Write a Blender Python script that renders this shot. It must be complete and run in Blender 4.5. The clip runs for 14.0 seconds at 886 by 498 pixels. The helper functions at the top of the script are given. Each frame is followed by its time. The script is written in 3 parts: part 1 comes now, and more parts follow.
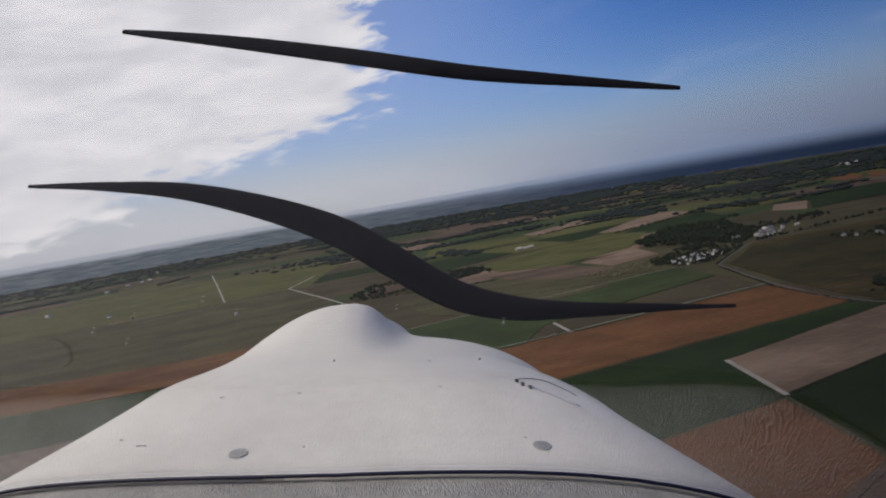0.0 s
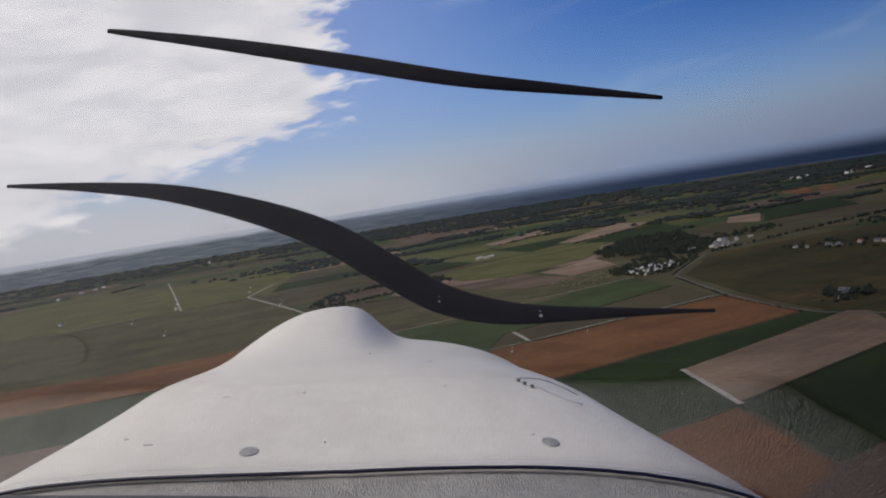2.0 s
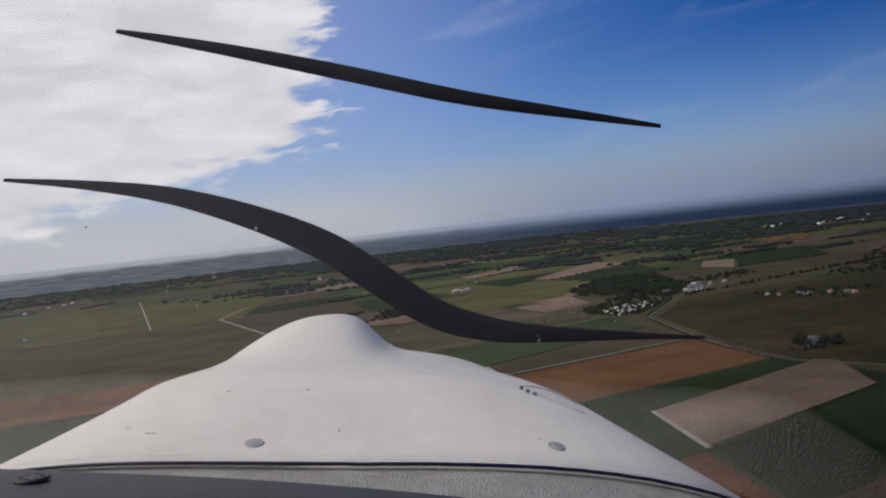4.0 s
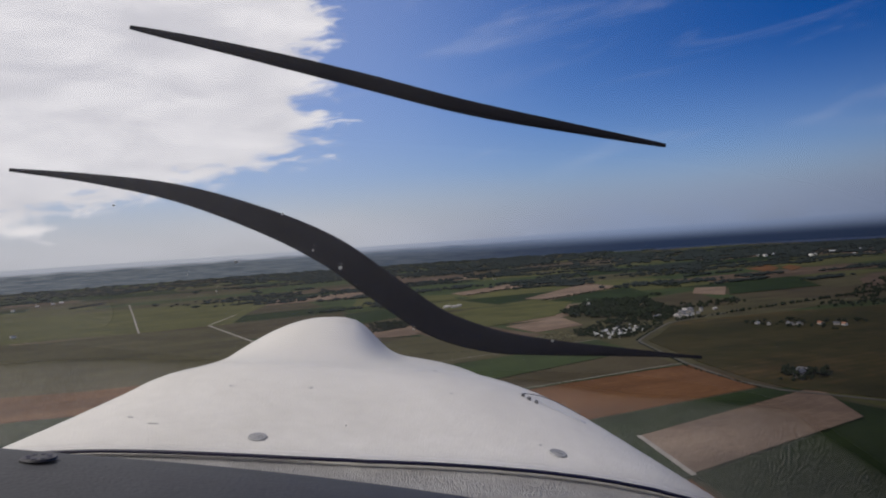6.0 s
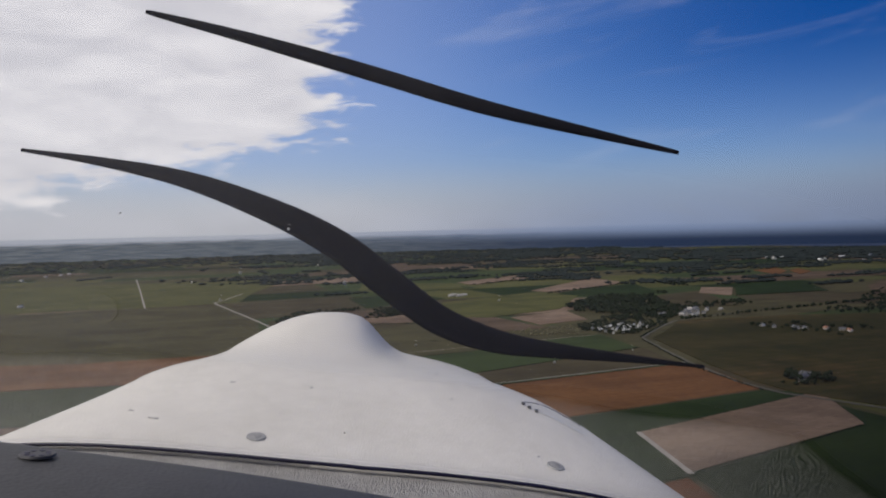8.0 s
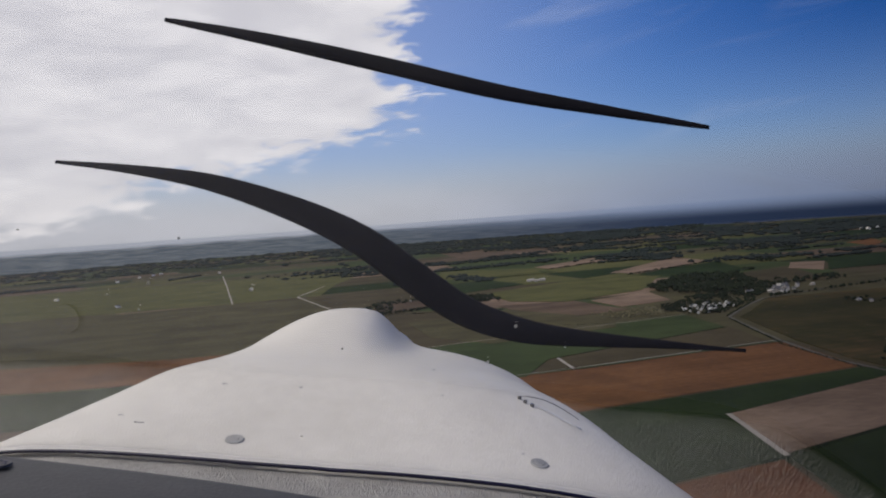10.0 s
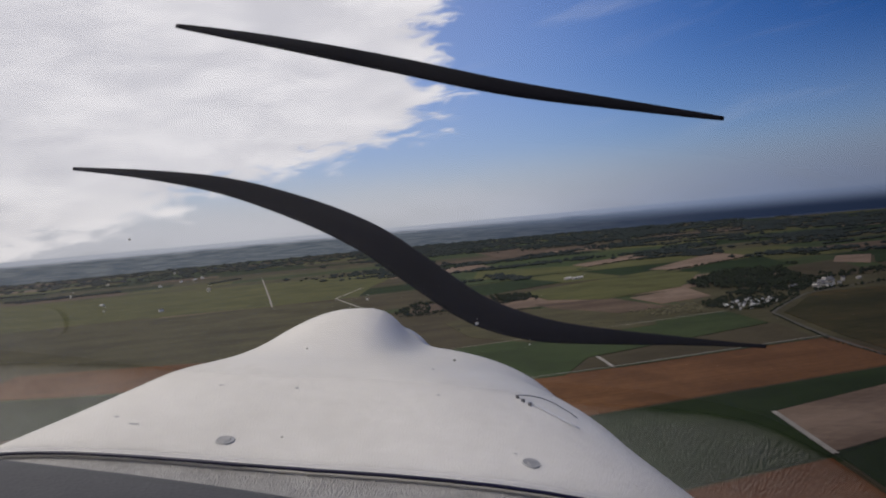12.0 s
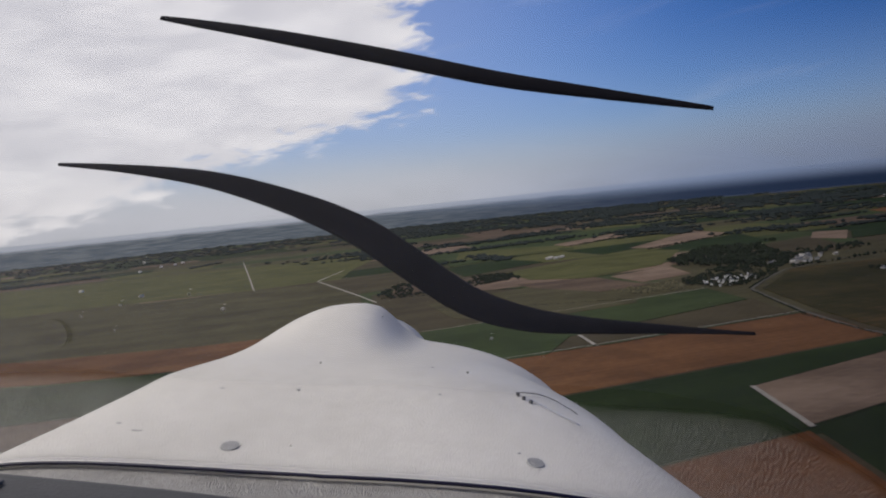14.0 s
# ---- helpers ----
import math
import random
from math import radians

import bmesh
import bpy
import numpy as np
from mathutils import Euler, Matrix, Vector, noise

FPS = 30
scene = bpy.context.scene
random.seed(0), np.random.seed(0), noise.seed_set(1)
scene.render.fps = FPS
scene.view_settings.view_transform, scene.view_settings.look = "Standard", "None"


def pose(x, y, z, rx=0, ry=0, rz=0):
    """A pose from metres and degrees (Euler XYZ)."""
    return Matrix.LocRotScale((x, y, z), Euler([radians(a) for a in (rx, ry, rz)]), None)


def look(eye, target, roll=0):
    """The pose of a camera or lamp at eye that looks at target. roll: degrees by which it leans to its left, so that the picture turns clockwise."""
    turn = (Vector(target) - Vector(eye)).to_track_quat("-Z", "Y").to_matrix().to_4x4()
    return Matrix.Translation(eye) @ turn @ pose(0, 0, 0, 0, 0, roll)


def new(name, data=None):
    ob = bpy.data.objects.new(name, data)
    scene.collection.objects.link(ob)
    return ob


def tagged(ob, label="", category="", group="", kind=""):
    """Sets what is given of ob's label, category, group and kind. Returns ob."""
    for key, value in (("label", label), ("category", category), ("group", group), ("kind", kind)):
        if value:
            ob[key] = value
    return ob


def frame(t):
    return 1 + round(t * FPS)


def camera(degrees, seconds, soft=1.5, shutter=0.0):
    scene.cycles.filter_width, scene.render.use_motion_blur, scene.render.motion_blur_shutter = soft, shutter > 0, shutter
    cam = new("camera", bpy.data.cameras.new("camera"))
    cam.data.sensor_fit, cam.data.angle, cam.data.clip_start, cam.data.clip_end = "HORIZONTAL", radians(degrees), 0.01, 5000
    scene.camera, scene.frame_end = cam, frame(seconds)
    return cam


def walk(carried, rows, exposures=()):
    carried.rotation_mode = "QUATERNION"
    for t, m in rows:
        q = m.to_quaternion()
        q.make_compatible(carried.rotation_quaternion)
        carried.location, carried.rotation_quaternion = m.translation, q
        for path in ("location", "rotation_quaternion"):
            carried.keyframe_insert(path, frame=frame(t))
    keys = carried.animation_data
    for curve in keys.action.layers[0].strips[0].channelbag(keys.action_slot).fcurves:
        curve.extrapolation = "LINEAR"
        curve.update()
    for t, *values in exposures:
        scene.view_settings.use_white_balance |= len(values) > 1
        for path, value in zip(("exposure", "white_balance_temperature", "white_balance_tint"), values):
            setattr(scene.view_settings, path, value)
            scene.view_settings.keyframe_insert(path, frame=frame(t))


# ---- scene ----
# tone of the light
EXPO = -0.08
SKY_GAIN = 0.10
CLOUD_LO, CLOUD_HI = (7.6, 7.5, 7.7), (10.2, 10.0, 9.9)
HAZE_LEFT, HAZE_RIGHT = (5.7, 5.95, 6.5), (2.8, 3.6, 5.3)
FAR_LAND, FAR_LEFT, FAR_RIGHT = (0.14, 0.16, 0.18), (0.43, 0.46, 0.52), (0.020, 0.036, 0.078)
DUST = 0.015
EYE = Vector((25.7, 85.6, 130.8))


def aim(yaw, pitch, roll, off=(0, 0, 0)):
    """Pose of a camera near EYE; yaw to the left from +y, pitch up, roll as look()."""
    y, p = radians(yaw), radians(pitch)
    eye = EYE + Vector(off)
    return look(eye, eye + Vector((-math.sin(y) * math.cos(p), math.cos(y) * math.cos(p), math.sin(p))), roll)


# seconds, small shift of the eye in metres, yaw, pitch, roll
PATH = [
    (0, 0.0459, -0.0030, 0.0127, -12.175, -3.997, -9.756),
    (0.5, 0.0243, -0.0020, 0.0228, -13.348, -4.555, -9.973),
    (1, 0.0144, -0.0024, 0.0160, -13.784, -4.120, -9.632),
    (1.5, 0.0089, -0.0036, 0.0041, -13.987, -3.424, -9.340),
    (2, -0.0149, -0.0013, 0.0121, -15.193, -3.800, -9.126),
    (2.5, -0.0342, 0.0026, 0.0198, -16.025, -4.054, -8.117),
    (3, -0.0418, 0.0017, 0.0083, -16.344, -3.381, -7.876),
    (5.5, -0.0928, 0.0044, -0.0330, -18.129, -0.485, -3.902),
    (6, -0.0870, 0.0038, -0.0312, -17.821, -0.582, -3.862),
    (6.5, -0.0859, 0.0053, -0.0217, -17.588, -0.948, -2.841),
    (7, -0.0984, 0.0092, -0.0085, -18.066, -1.507, -1.818),
    (7.5, -0.0975, 0.0101, -0.0025, -17.989, -1.803, -1.585),
    (8, -0.0837, 0.0066, -0.0088, -17.211, -1.439, -1.388),
    (10.5, 0.0613, -0.0024, -0.0060, -10.409, -2.261, -4.863),
    (11, 0.0746, -0.0024, -0.0077, -9.821, -2.267, -5.395),
    (11.5, 0.0857, -0.0028, -0.0123, -9.243, -2.032, -5.417),
    (12, 0.0949, -0.0027, -0.0133, -8.713, -1.947, -5.142),
    (12.5, 0.0974, -0.0014, -0.0051, -8.622, -2.420, -5.300),
    (13, 0.0865, -0.0000, 0.0071, -9.246, -3.101, -5.477),
    (13.5, 0.0743, 0.0017, 0.0202, -9.924, -3.814, -5.581),
    (14, 0.0747, 0.0007, 0.0134, -9.938, -3.481, -5.831),
]
cam = camera(60.29, 14.0, soft=2.0)
walk(cam, [(t, aim(yaw, pitch, roll, (x, y, z))) for t, x, y, z, yaw, pitch, roll in PATH], exposures=[(0, EXPO, 6480, 13), (14, EXPO, 6480, 13)])

# ---- light ----
SUN_AZ, SUN_EL = radians(-70), radians(58)   # from +y, negative to the left
sun = new("sun", bpy.data.lights.new("sun", "SUN"))
sun.data.energy, sun.data.angle, sun.data.color = 2.35, radians(0.6), (1.0, 0.95, 0.88)
sd = Vector((math.sin(SUN_AZ) * math.cos(SUN_EL), math.cos(SUN_AZ) * math.cos(SUN_EL), math.sin(SUN_EL)))
sun.matrix_world = look(EYE + sd * 50, EYE)

world = bpy.data.worlds.new("sky")
scene.world = world
world.use_nodes = True
wt = world.node_tree
wt.nodes.clear()


def wire(tree, kind, inputs=None, **props):
    """A node with its properties; inputs are values or output sockets, by name or number."""
    n = tree.nodes.new(kind)
    for k, v in props.items():
        setattr(n, k, v)
    for k, v in (inputs or {}).items():
        if isinstance(v, bpy.types.NodeSocket):
            tree.links.new(v, n.inputs[k])
        else:
            n.inputs[k].default_value = v
    return n


def calc(tree, op, a, b=0.0, c=0.0, clamp=False):
    return wire(tree, "ShaderNodeMath", {0: a, 1: b, 2: c}, operation=op, use_clamp=clamp).outputs[0]


def step(tree, x, lo, hi, a=0.0, b=1.0):
    n = wire(tree, "ShaderNodeMapRange", {"Value": x, "From Min": lo, "From Max": hi, "To Min": a, "To Max": b}, interpolation_type="SMOOTHSTEP")
    return n.outputs[0]


def blend(tree, fac, a, b, how="MIX"):
    n = wire(tree, "ShaderNodeMix", {"Factor": fac}, data_type="RGBA", blend_type=how)
    for i, v in ((6, a), (7, b)):
        if isinstance(v, bpy.types.NodeSocket):
            tree.links.new(v, n.inputs[i])
        else:
            n.inputs[i].default_value = (*v[:3], 1)
    return n.outputs[2]


def build_sky():
    t = wt
    co = wire(t, "ShaderNodeTexCoord").outputs["Generated"]
    sep = wire(t, "ShaderNodeSeparateXYZ", {0: co})
    deg = 180 / math.pi
    az = calc(t, "MULTIPLY", calc(t, "ARCTAN2", sep.outputs[0], sep.outputs[1]), deg)
    el = calc(t, "MULTIPLY", calc(t, "ARCSINE", sep.outputs[2]), deg)
    flat = wire(t, "ShaderNodeCombineXYZ", {0: calc(t, "MULTIPLY", az, 0.05), 1: calc(t, "MULTIPLY", el, 0.16)}).outputs[0]
    streak = wire(t, "ShaderNodeCombineXYZ", {0: calc(t, "MULTIPLY", az, 0.10), 1: calc(t, "ADD", calc(t, "MULTIPLY", el, 0.55), calc(t, "MULTIPLY", az, -0.10))}).outputs[0]
    sky = wire(t, "ShaderNodeTexSky", sky_type="NISHITA", sun_disc=False, sun_elevation=SUN_EL, sun_rotation=SUN_AZ,
               altitude=130, air_density=1.0, dust_density=1.2, ozone_density=2.5).outputs[0]
    n1 = wire(t, "ShaderNodeTexNoise", {"Vector": flat, "Scale": 2.2, "Detail": 8, "Roughness": 0.6, "Distortion": 0.3}).outputs[0]
    n2 = wire(t, "ShaderNodeTexNoise", {"Vector": streak, "Scale": 2.0, "Detail": 6, "Roughness": 0.62, "Distortion": 0.6}).outputs[0]
    edge = calc(t, "MINIMUM", calc(t, "SUBTRACT", calc(t, "ADD", 8.4, calc(t, "MULTIPLY", el, 0.13)), az), calc(t, "MULTIPLY", calc(t, "SUBTRACT", el, calc(t, "ADD", 4.9, calc(t, "MULTIPLY", az, 0.22))), 1.6))
    n4 = wire(t, "ShaderNodeTexNoise", {"Vector": flat, "Scale": 8.5, "Detail": 6, "Roughness": 0.62, "Distortion": 0.5}).outputs[0]
    frayed = calc(t, "ADD", calc(t, "MULTIPLY", calc(t, "SUBTRACT", n2, 0.5), 5.0), calc(t, "MULTIPLY", calc(t, "SUBTRACT", n4, 0.5), 7.0))
    edge = calc(t, "ADD", edge, calc(t, "ADD", frayed, calc(t, "MULTIPLY", calc(t, "SUBTRACT", n1, 0.5), 10.0)))
    mask = step(t, edge, -0.8, 2.0)
    lumps = step(t, n1, 0.30, 0.72)
    cloud = blend(t, lumps, CLOUD_LO, CLOUD_HI)
    n3 = wire(t, "ShaderNodeTexNoise", {"Vector": streak, "Scale": 0.55, "Detail": 7, "Roughness": 0.6, "Distortion": 0.8}).outputs[0]
    thin = calc(t, "MULTIPLY", step(t, n3, 0.52, 0.86), step(t, el, 3.0, 8.0))
    bank = calc(t, "MULTIPLY", step(t, el, 5.5, 0.5), step(t, n1, 0.25, 0.6, 0.5, 0.85))
    deep = blend(t, 1.0, sky, (0.90, 0.97, 1.28), "MULTIPLY")
    away = calc(t, "MULTIPLY", step(t, az, 12.0, 46.0), step(t, el, 2.0, 14.0))   # deeper blue at a right angle to the sun
    deep = blend(t, away, deep, blend(t, 1.0, deep, (0.36, 0.46, 0.63), "MULTIPLY"))
    deep = wire(t, "ShaderNodeHueSaturation", {"Saturation": 1.18, "Value": 1.0, "Color": deep}).outputs[0]
    col = blend(t, bank, deep, blend(t, step(t, az, 2.0, 36.0), HAZE_LEFT, HAZE_RIGHT))
    col = blend(t, calc(t, "ADD", calc(t, "MULTIPLY", thin, 0.17), step(t, az, 30.0, 4.0, 0.0, 0.15)), col, CLOUD_HI)
    col = blend(t, calc(t, "MULTIPLY", mask, 0.93), col, cloud)
    bg = wire(t, "ShaderNodeBackground", {"Color": col, "Strength": SKY_GAIN})
    t.links.new(bg.outputs[0], wire(t, "ShaderNodeOutputWorld").inputs[0])


build_sky()


# ---- materials ----
def material(name, colours, scale=1.0, rough=0.8, metal=0.0, bump=0.0, bump_scale=None, rows=None, space="object", spread=(0.3, 0.7), coat=0.0):
    """Noise at two sizes between the colours; rows = (spacing, angle, strength) adds drill lines."""
    m = bpy.data.materials.new(name)
    m.use_nodes = True
    t = m.node_tree
    bsdf = t.nodes["Principled BSDF"]
    if space == "object":
        co = wire(t, "ShaderNodeTexCoord").outputs["Object"]
    else:
        co = wire(t, "ShaderNodeNewGeometry").outputs["Position"]
    drawn = co
    if rows:   # stains drawn out along the drill lines
        drawn = wire(t, "ShaderNodeMapping", {"Vector": co, "Rotation": (0, 0, radians(rows[1])), "Scale": (0.16, 1.0, 1.0)}).outputs[0]
    big = wire(t, "ShaderNodeTexNoise", {"Vector": drawn, "Scale": scale, "Detail": 4, "Roughness": 0.6}).outputs[0]
    fine = wire(t, "ShaderNodeTexNoise", {"Vector": co, "Scale": scale * 9, "Detail": 3, "Roughness": 0.6}).outputs[0]
    mixed = calc(t, "ADD", calc(t, "MULTIPLY", big, 0.65), calc(t, "MULTIPLY", fine, 0.35))
    if rows:
        gap, angle, power = rows
        turned = wire(t, "ShaderNodeMapping", {"Vector": co, "Rotation": (0, 0, radians(angle))}).outputs[0]
        wave = wire(t, "ShaderNodeTexWave", {"Vector": turned, "Scale": 0.314 / gap, "Distortion": 1.5, "Detail": 2, "Detail Scale": 0.3}, bands_direction="Y").outputs[1]
        mixed = calc(t, "ADD", mixed, calc(t, "MULTIPLY", calc(t, "SUBTRACT", wave, 0.5), power))
    ramp = wire(t, "ShaderNodeValToRGB", {0: mixed})
    el = ramp.color_ramp.elements
    el[0].position, el[0].color = spread[0], (*colours[0], 1)
    el[1].position, el[1].color = spread[1], (*colours[-1], 1)
    if len(colours) == 3:
        mid = el.new(sum(spread) / 2)
        mid.color = (*colours[1], 1)
    tone = ramp.outputs[0]
    if rows:   # damp and dry ground under the crop
        damp = wire(t, "ShaderNodeTexNoise", {"Vector": co, "Scale": 0.011, "Detail": 5, "Roughness": 0.65}).outputs[0]
        tone = blend(t, step(t, damp, 0.42, 0.66, 0.0, 0.5), tone, tuple(0.55 * c for c in colours[0]))
    t.links.new(tone, bsdf.inputs["Base Color"])
    bsdf.inputs["Roughness"].default_value, bsdf.inputs["Metallic"].default_value = rough, metal
    bsdf.inputs["Coat Weight"].default_value = coat
    if space == "world" and rough >= 0.9:   # soil and leaves have hardly any sheen
        bsdf.inputs["Specular IOR Level"].default_value = 0.06
    if bump:
        nb = wire(t, "ShaderNodeTexNoise", {"Vector": co, "Scale": bump_scale or scale * 12, "Detail": 3}).outputs[0]
        b = wire(t, "ShaderNodeBump", {"Height": nb, "Strength": bump, "Distance": 0.01})
        t.links.new(b.outputs[0], bsdf.inputs["Normal"])
    return m


def soil(name, a, b, c=None, gap=9.0, power=0.05, scale=0.02, angle=-4):
    return material(name, (a, b) if c is None else (a, c, b), scale, 0.95, rows=(gap, angle, power), space="world", spread=(0.36, 0.64))


ORANGE = soil("ploughed_orange", (0.090, 0.041, 0.016), (0.155, 0.074, 0.030))
RED = soil("ploughed_red", (0.085, 0.033, 0.011), (0.15, 0.060, 0.020), angle=-12)
TAN = soil("stubble_tan", (0.13, 0.090, 0.062), (0.22, 0.16, 0.115), angle=32)
BROWN = soil("bare_brown", (0.065, 0.045, 0.029), (0.115, 0.082, 0.056))
DARKGREEN = soil("crop_dark_green", (0.010, 0.020, 0.004), (0.020, 0.034, 0.008))
GREEN = soil("crop_green", (0.026, 0.040, 0.012), (0.046, 0.062, 0.021))
LIME = soil("pasture_yellow_green", (0.056, 0.059, 0.018), (0.094, 0.093, 0.032))
OLIVE = soil("stubble_olive", (0.042, 0.034, 0.017), (0.068, 0.056, 0.030))
FALLOW = soil("fallow_olive", (0.022, 0.023, 0.006), (0.088, 0.056, 0.022), (0.041, 0.034, 0.011), scale=0.0045, gap=14)
PALE = soil("pale_wheelings", (0.18, 0.13, 0.095), (0.25, 0.185, 0.14), angle=32)
MEADOW = soil("meadow_grey_green", (0.047, 0.043, 0.020), (0.080, 0.071, 0.034), gap=20)
GROUND = soil("ground_grass", (0.042, 0.042, 0.019), (0.074, 0.070, 0.034), gap=40)
VERGE = material("verge_grass", ((0.03, 0.045, 0.02), (0.06, 0.075, 0.035)), 0.05, 0.95, space="world")
ASPHALT = material("asphalt", ((0.070, 0.066, 0.056), (0.12, 0.113, 0.096)), 0.1, 0.9, space="world")
GRAVEL = material("pale_gravel", ((0.21, 0.195, 0.17), (0.34, 0.32, 0.28)), 0.15, 0.95, space="world")
LEAF = material("foliage", ((0.010, 0.015, 0.009), (0.023, 0.031, 0.016)), 0.05, 0.9, space="world")
# Bluer than LEAF: the haze of distance is put into this colour.
WOODLAND = material("far_foliage_hazed", ((0.013, 0.019, 0.018), (0.027, 0.035, 0.031)), 0.01, 0.95, space="world")
PALELEAF = material("pale_foliage", ((0.10, 0.095, 0.05), (0.21, 0.19, 0.12)), 0.3, 0.9, space="world")
BARK = material("bark", ((0.05, 0.04, 0.03), (0.10, 0.08, 0.06)), 0.5, 0.9, space="world")
WHITEWALL = material("white_wall_paint", ((0.62, 0.61, 0.58), (0.80, 0.79, 0.76)), 0.3, 0.8, space="world")
STONEWALL = material("pale_stone", ((0.36, 0.34, 0.30), (0.52, 0.49, 0.44)), 0.3, 0.85, space="world")
SLATE = material("slate_roof", ((0.06, 0.065, 0.075), (0.13, 0.13, 0.14)), 0.4, 0.6, space="world")
TILE = material("clay_roof", ((0.22, 0.10, 0.06), (0.34, 0.17, 0.10)), 0.4, 0.8, space="world")
SEA = material("sea_water", ((0.010, 0.022, 0.055), (0.016, 0.032, 0.075)), 0.004, 0.5, space="world")
GLASSDARK = material("window_dark", ((0.02, 0.025, 0.03), (0.04, 0.045, 0.05)), 0.5, 0.2, space="world")

PAINT = material("off_white_gelcoat", ((0.56, 0.532, 0.468), (0.67, 0.640, 0.572)), 5.0, 0.48, bump=0.06, bump_scale=14, spread=(0.32, 0.6), coat=0.05)
BLADE = material("black_composite", ((0.003, 0.003, 0.005), (0.007, 0.006, 0.010)), 6.0, 0.9, bump=0.05)
BLADE.node_tree.nodes["Principled BSDF"].inputs["Specular IOR Level"].default_value = 0.15
RUBBER = material("dark_gasket", ((0.006, 0.005, 0.024), (0.012, 0.010, 0.048)), 12.0, 0.5)
STEEL = material("dull_steel", ((0.20, 0.20, 0.20), (0.36, 0.36, 0.35)), 60.0, 0.6, metal=0.4, bump=0.1)
WIRE = material("bright_wire", ((0.55, 0.55, 0.55), (0.75, 0.75, 0.75)), 40.0, 0.3, metal=0.9)
PLASTIC = material("dark_plastic", ((0.012, 0.011, 0.016), (0.03, 0.028, 0.034)), 30.0, 0.5)
SPECK = material("dried_dirt", ((0.45, 0.44, 0.42), (0.70, 0.68, 0.65)), 200.0, 0.9)
SPECK.node_tree.nodes["Principled BSDF"].inputs["Transmission Weight"].default_value = 0.75
COAMING = material("coaming_vinyl", ((0.019, 0.019, 0.021), (0.034, 0.034, 0.037)), 30.0, 0.6, bump=0.12, bump_scale=260)
TRIM = material("grey_trim_fabric", ((0.012, 0.012, 0.014), (0.024, 0.024, 0.027)), 50.0, 0.9, bump=0.2)


def crackle_material():
    """Wrinkle-finish grey paint of the glare shield."""
    m = material("wrinkle_grey", ((0.18, 0.174, 0.160), (0.38, 0.368, 0.345)), 14.0, 0.55)
    t = m.node_tree
    co = wire(t, "ShaderNodeTexCoord").outputs["Object"]
    co = wire(t, "ShaderNodeMapping", {"Vector": co, "Scale": (1.0, 0.24, 0.5)}).outputs[0]   # drawn out fore and aft
    v = wire(t, "ShaderNodeTexNoise", {"Vector": co, "Scale": 680.0, "Detail": 3, "Distortion": 0.1}).outputs[0]
    b = wire(t, "ShaderNodeBump", {"Height": step(t, v, 0.38, 0.62), "Strength": 0.75, "Distance": 0.0012})
    t.links.new(b.outputs[0], t.nodes["Principled BSDF"].inputs["Normal"])
    return m


def perspex_material():
    """Clear acrylic with a thin film of dust, coloured darker to one side."""
    m = bpy.data.materials.new("perspex")
    m.use_nodes = True
    t = m.node_tree
    t.nodes.clear()
    co = wire(t, "ShaderNodeTexCoord").outputs["Object"]
    n = wire(t, "ShaderNodeTexNoise", {"Vector": co, "Scale": 5.0, "Detail": 5}).outputs[0]
    edge_dark = step(t, wire(t, "ShaderNodeSeparateXYZ", {0: co}).outputs[0], 0.08, 0.42, 0.0, 1.0)   # lens fall-off at the right edge, put into the pane's colour
    clear = wire(t, "ShaderNodeBsdfTransparent", {"Color": blend(t, edge_dark, (0.97, 0.975, 0.98), (0.46, 0.45, 0.47))})
    dust = wire(t, "ShaderNodeBsdfTranslucent", {"Color": (0.75, 0.75, 0.75, 1)})
    side = step(t, wire(t, "ShaderNodeSeparateXYZ", {0: co}).outputs[0], 0.16, -0.30, 0.12, 1.9)   # dustier on one side
    film = wire(t, "ShaderNodeMixShader", {0: calc(t, "MULTIPLY", step(t, n, 0.3, 0.7, DUST * 0.6, DUST * 1.4), side), 1: clear.outputs[0], 2: dust.outputs[0]})
    gloss = wire(t, "ShaderNodeBsdfGlossy", {"Color": (1, 1, 1, 1), "Roughness": 0.0})
    fr = calc(t, "MULTIPLY", wire(t, "ShaderNodeFresnel", {"IOR": 1.6}).outputs[0], 1.9, clamp=True)   # both faces of the sheet
    out = wire(t, "ShaderNodeMixShader", {0: fr, 1: film.outputs[0], 2: gloss.outputs[0]})
    t.links.new(out.outputs[0], wire(t, "ShaderNodeOutputMaterial").inputs[0])
    return m


WRINKLE = crackle_material()
PERSPEX = perspex_material()


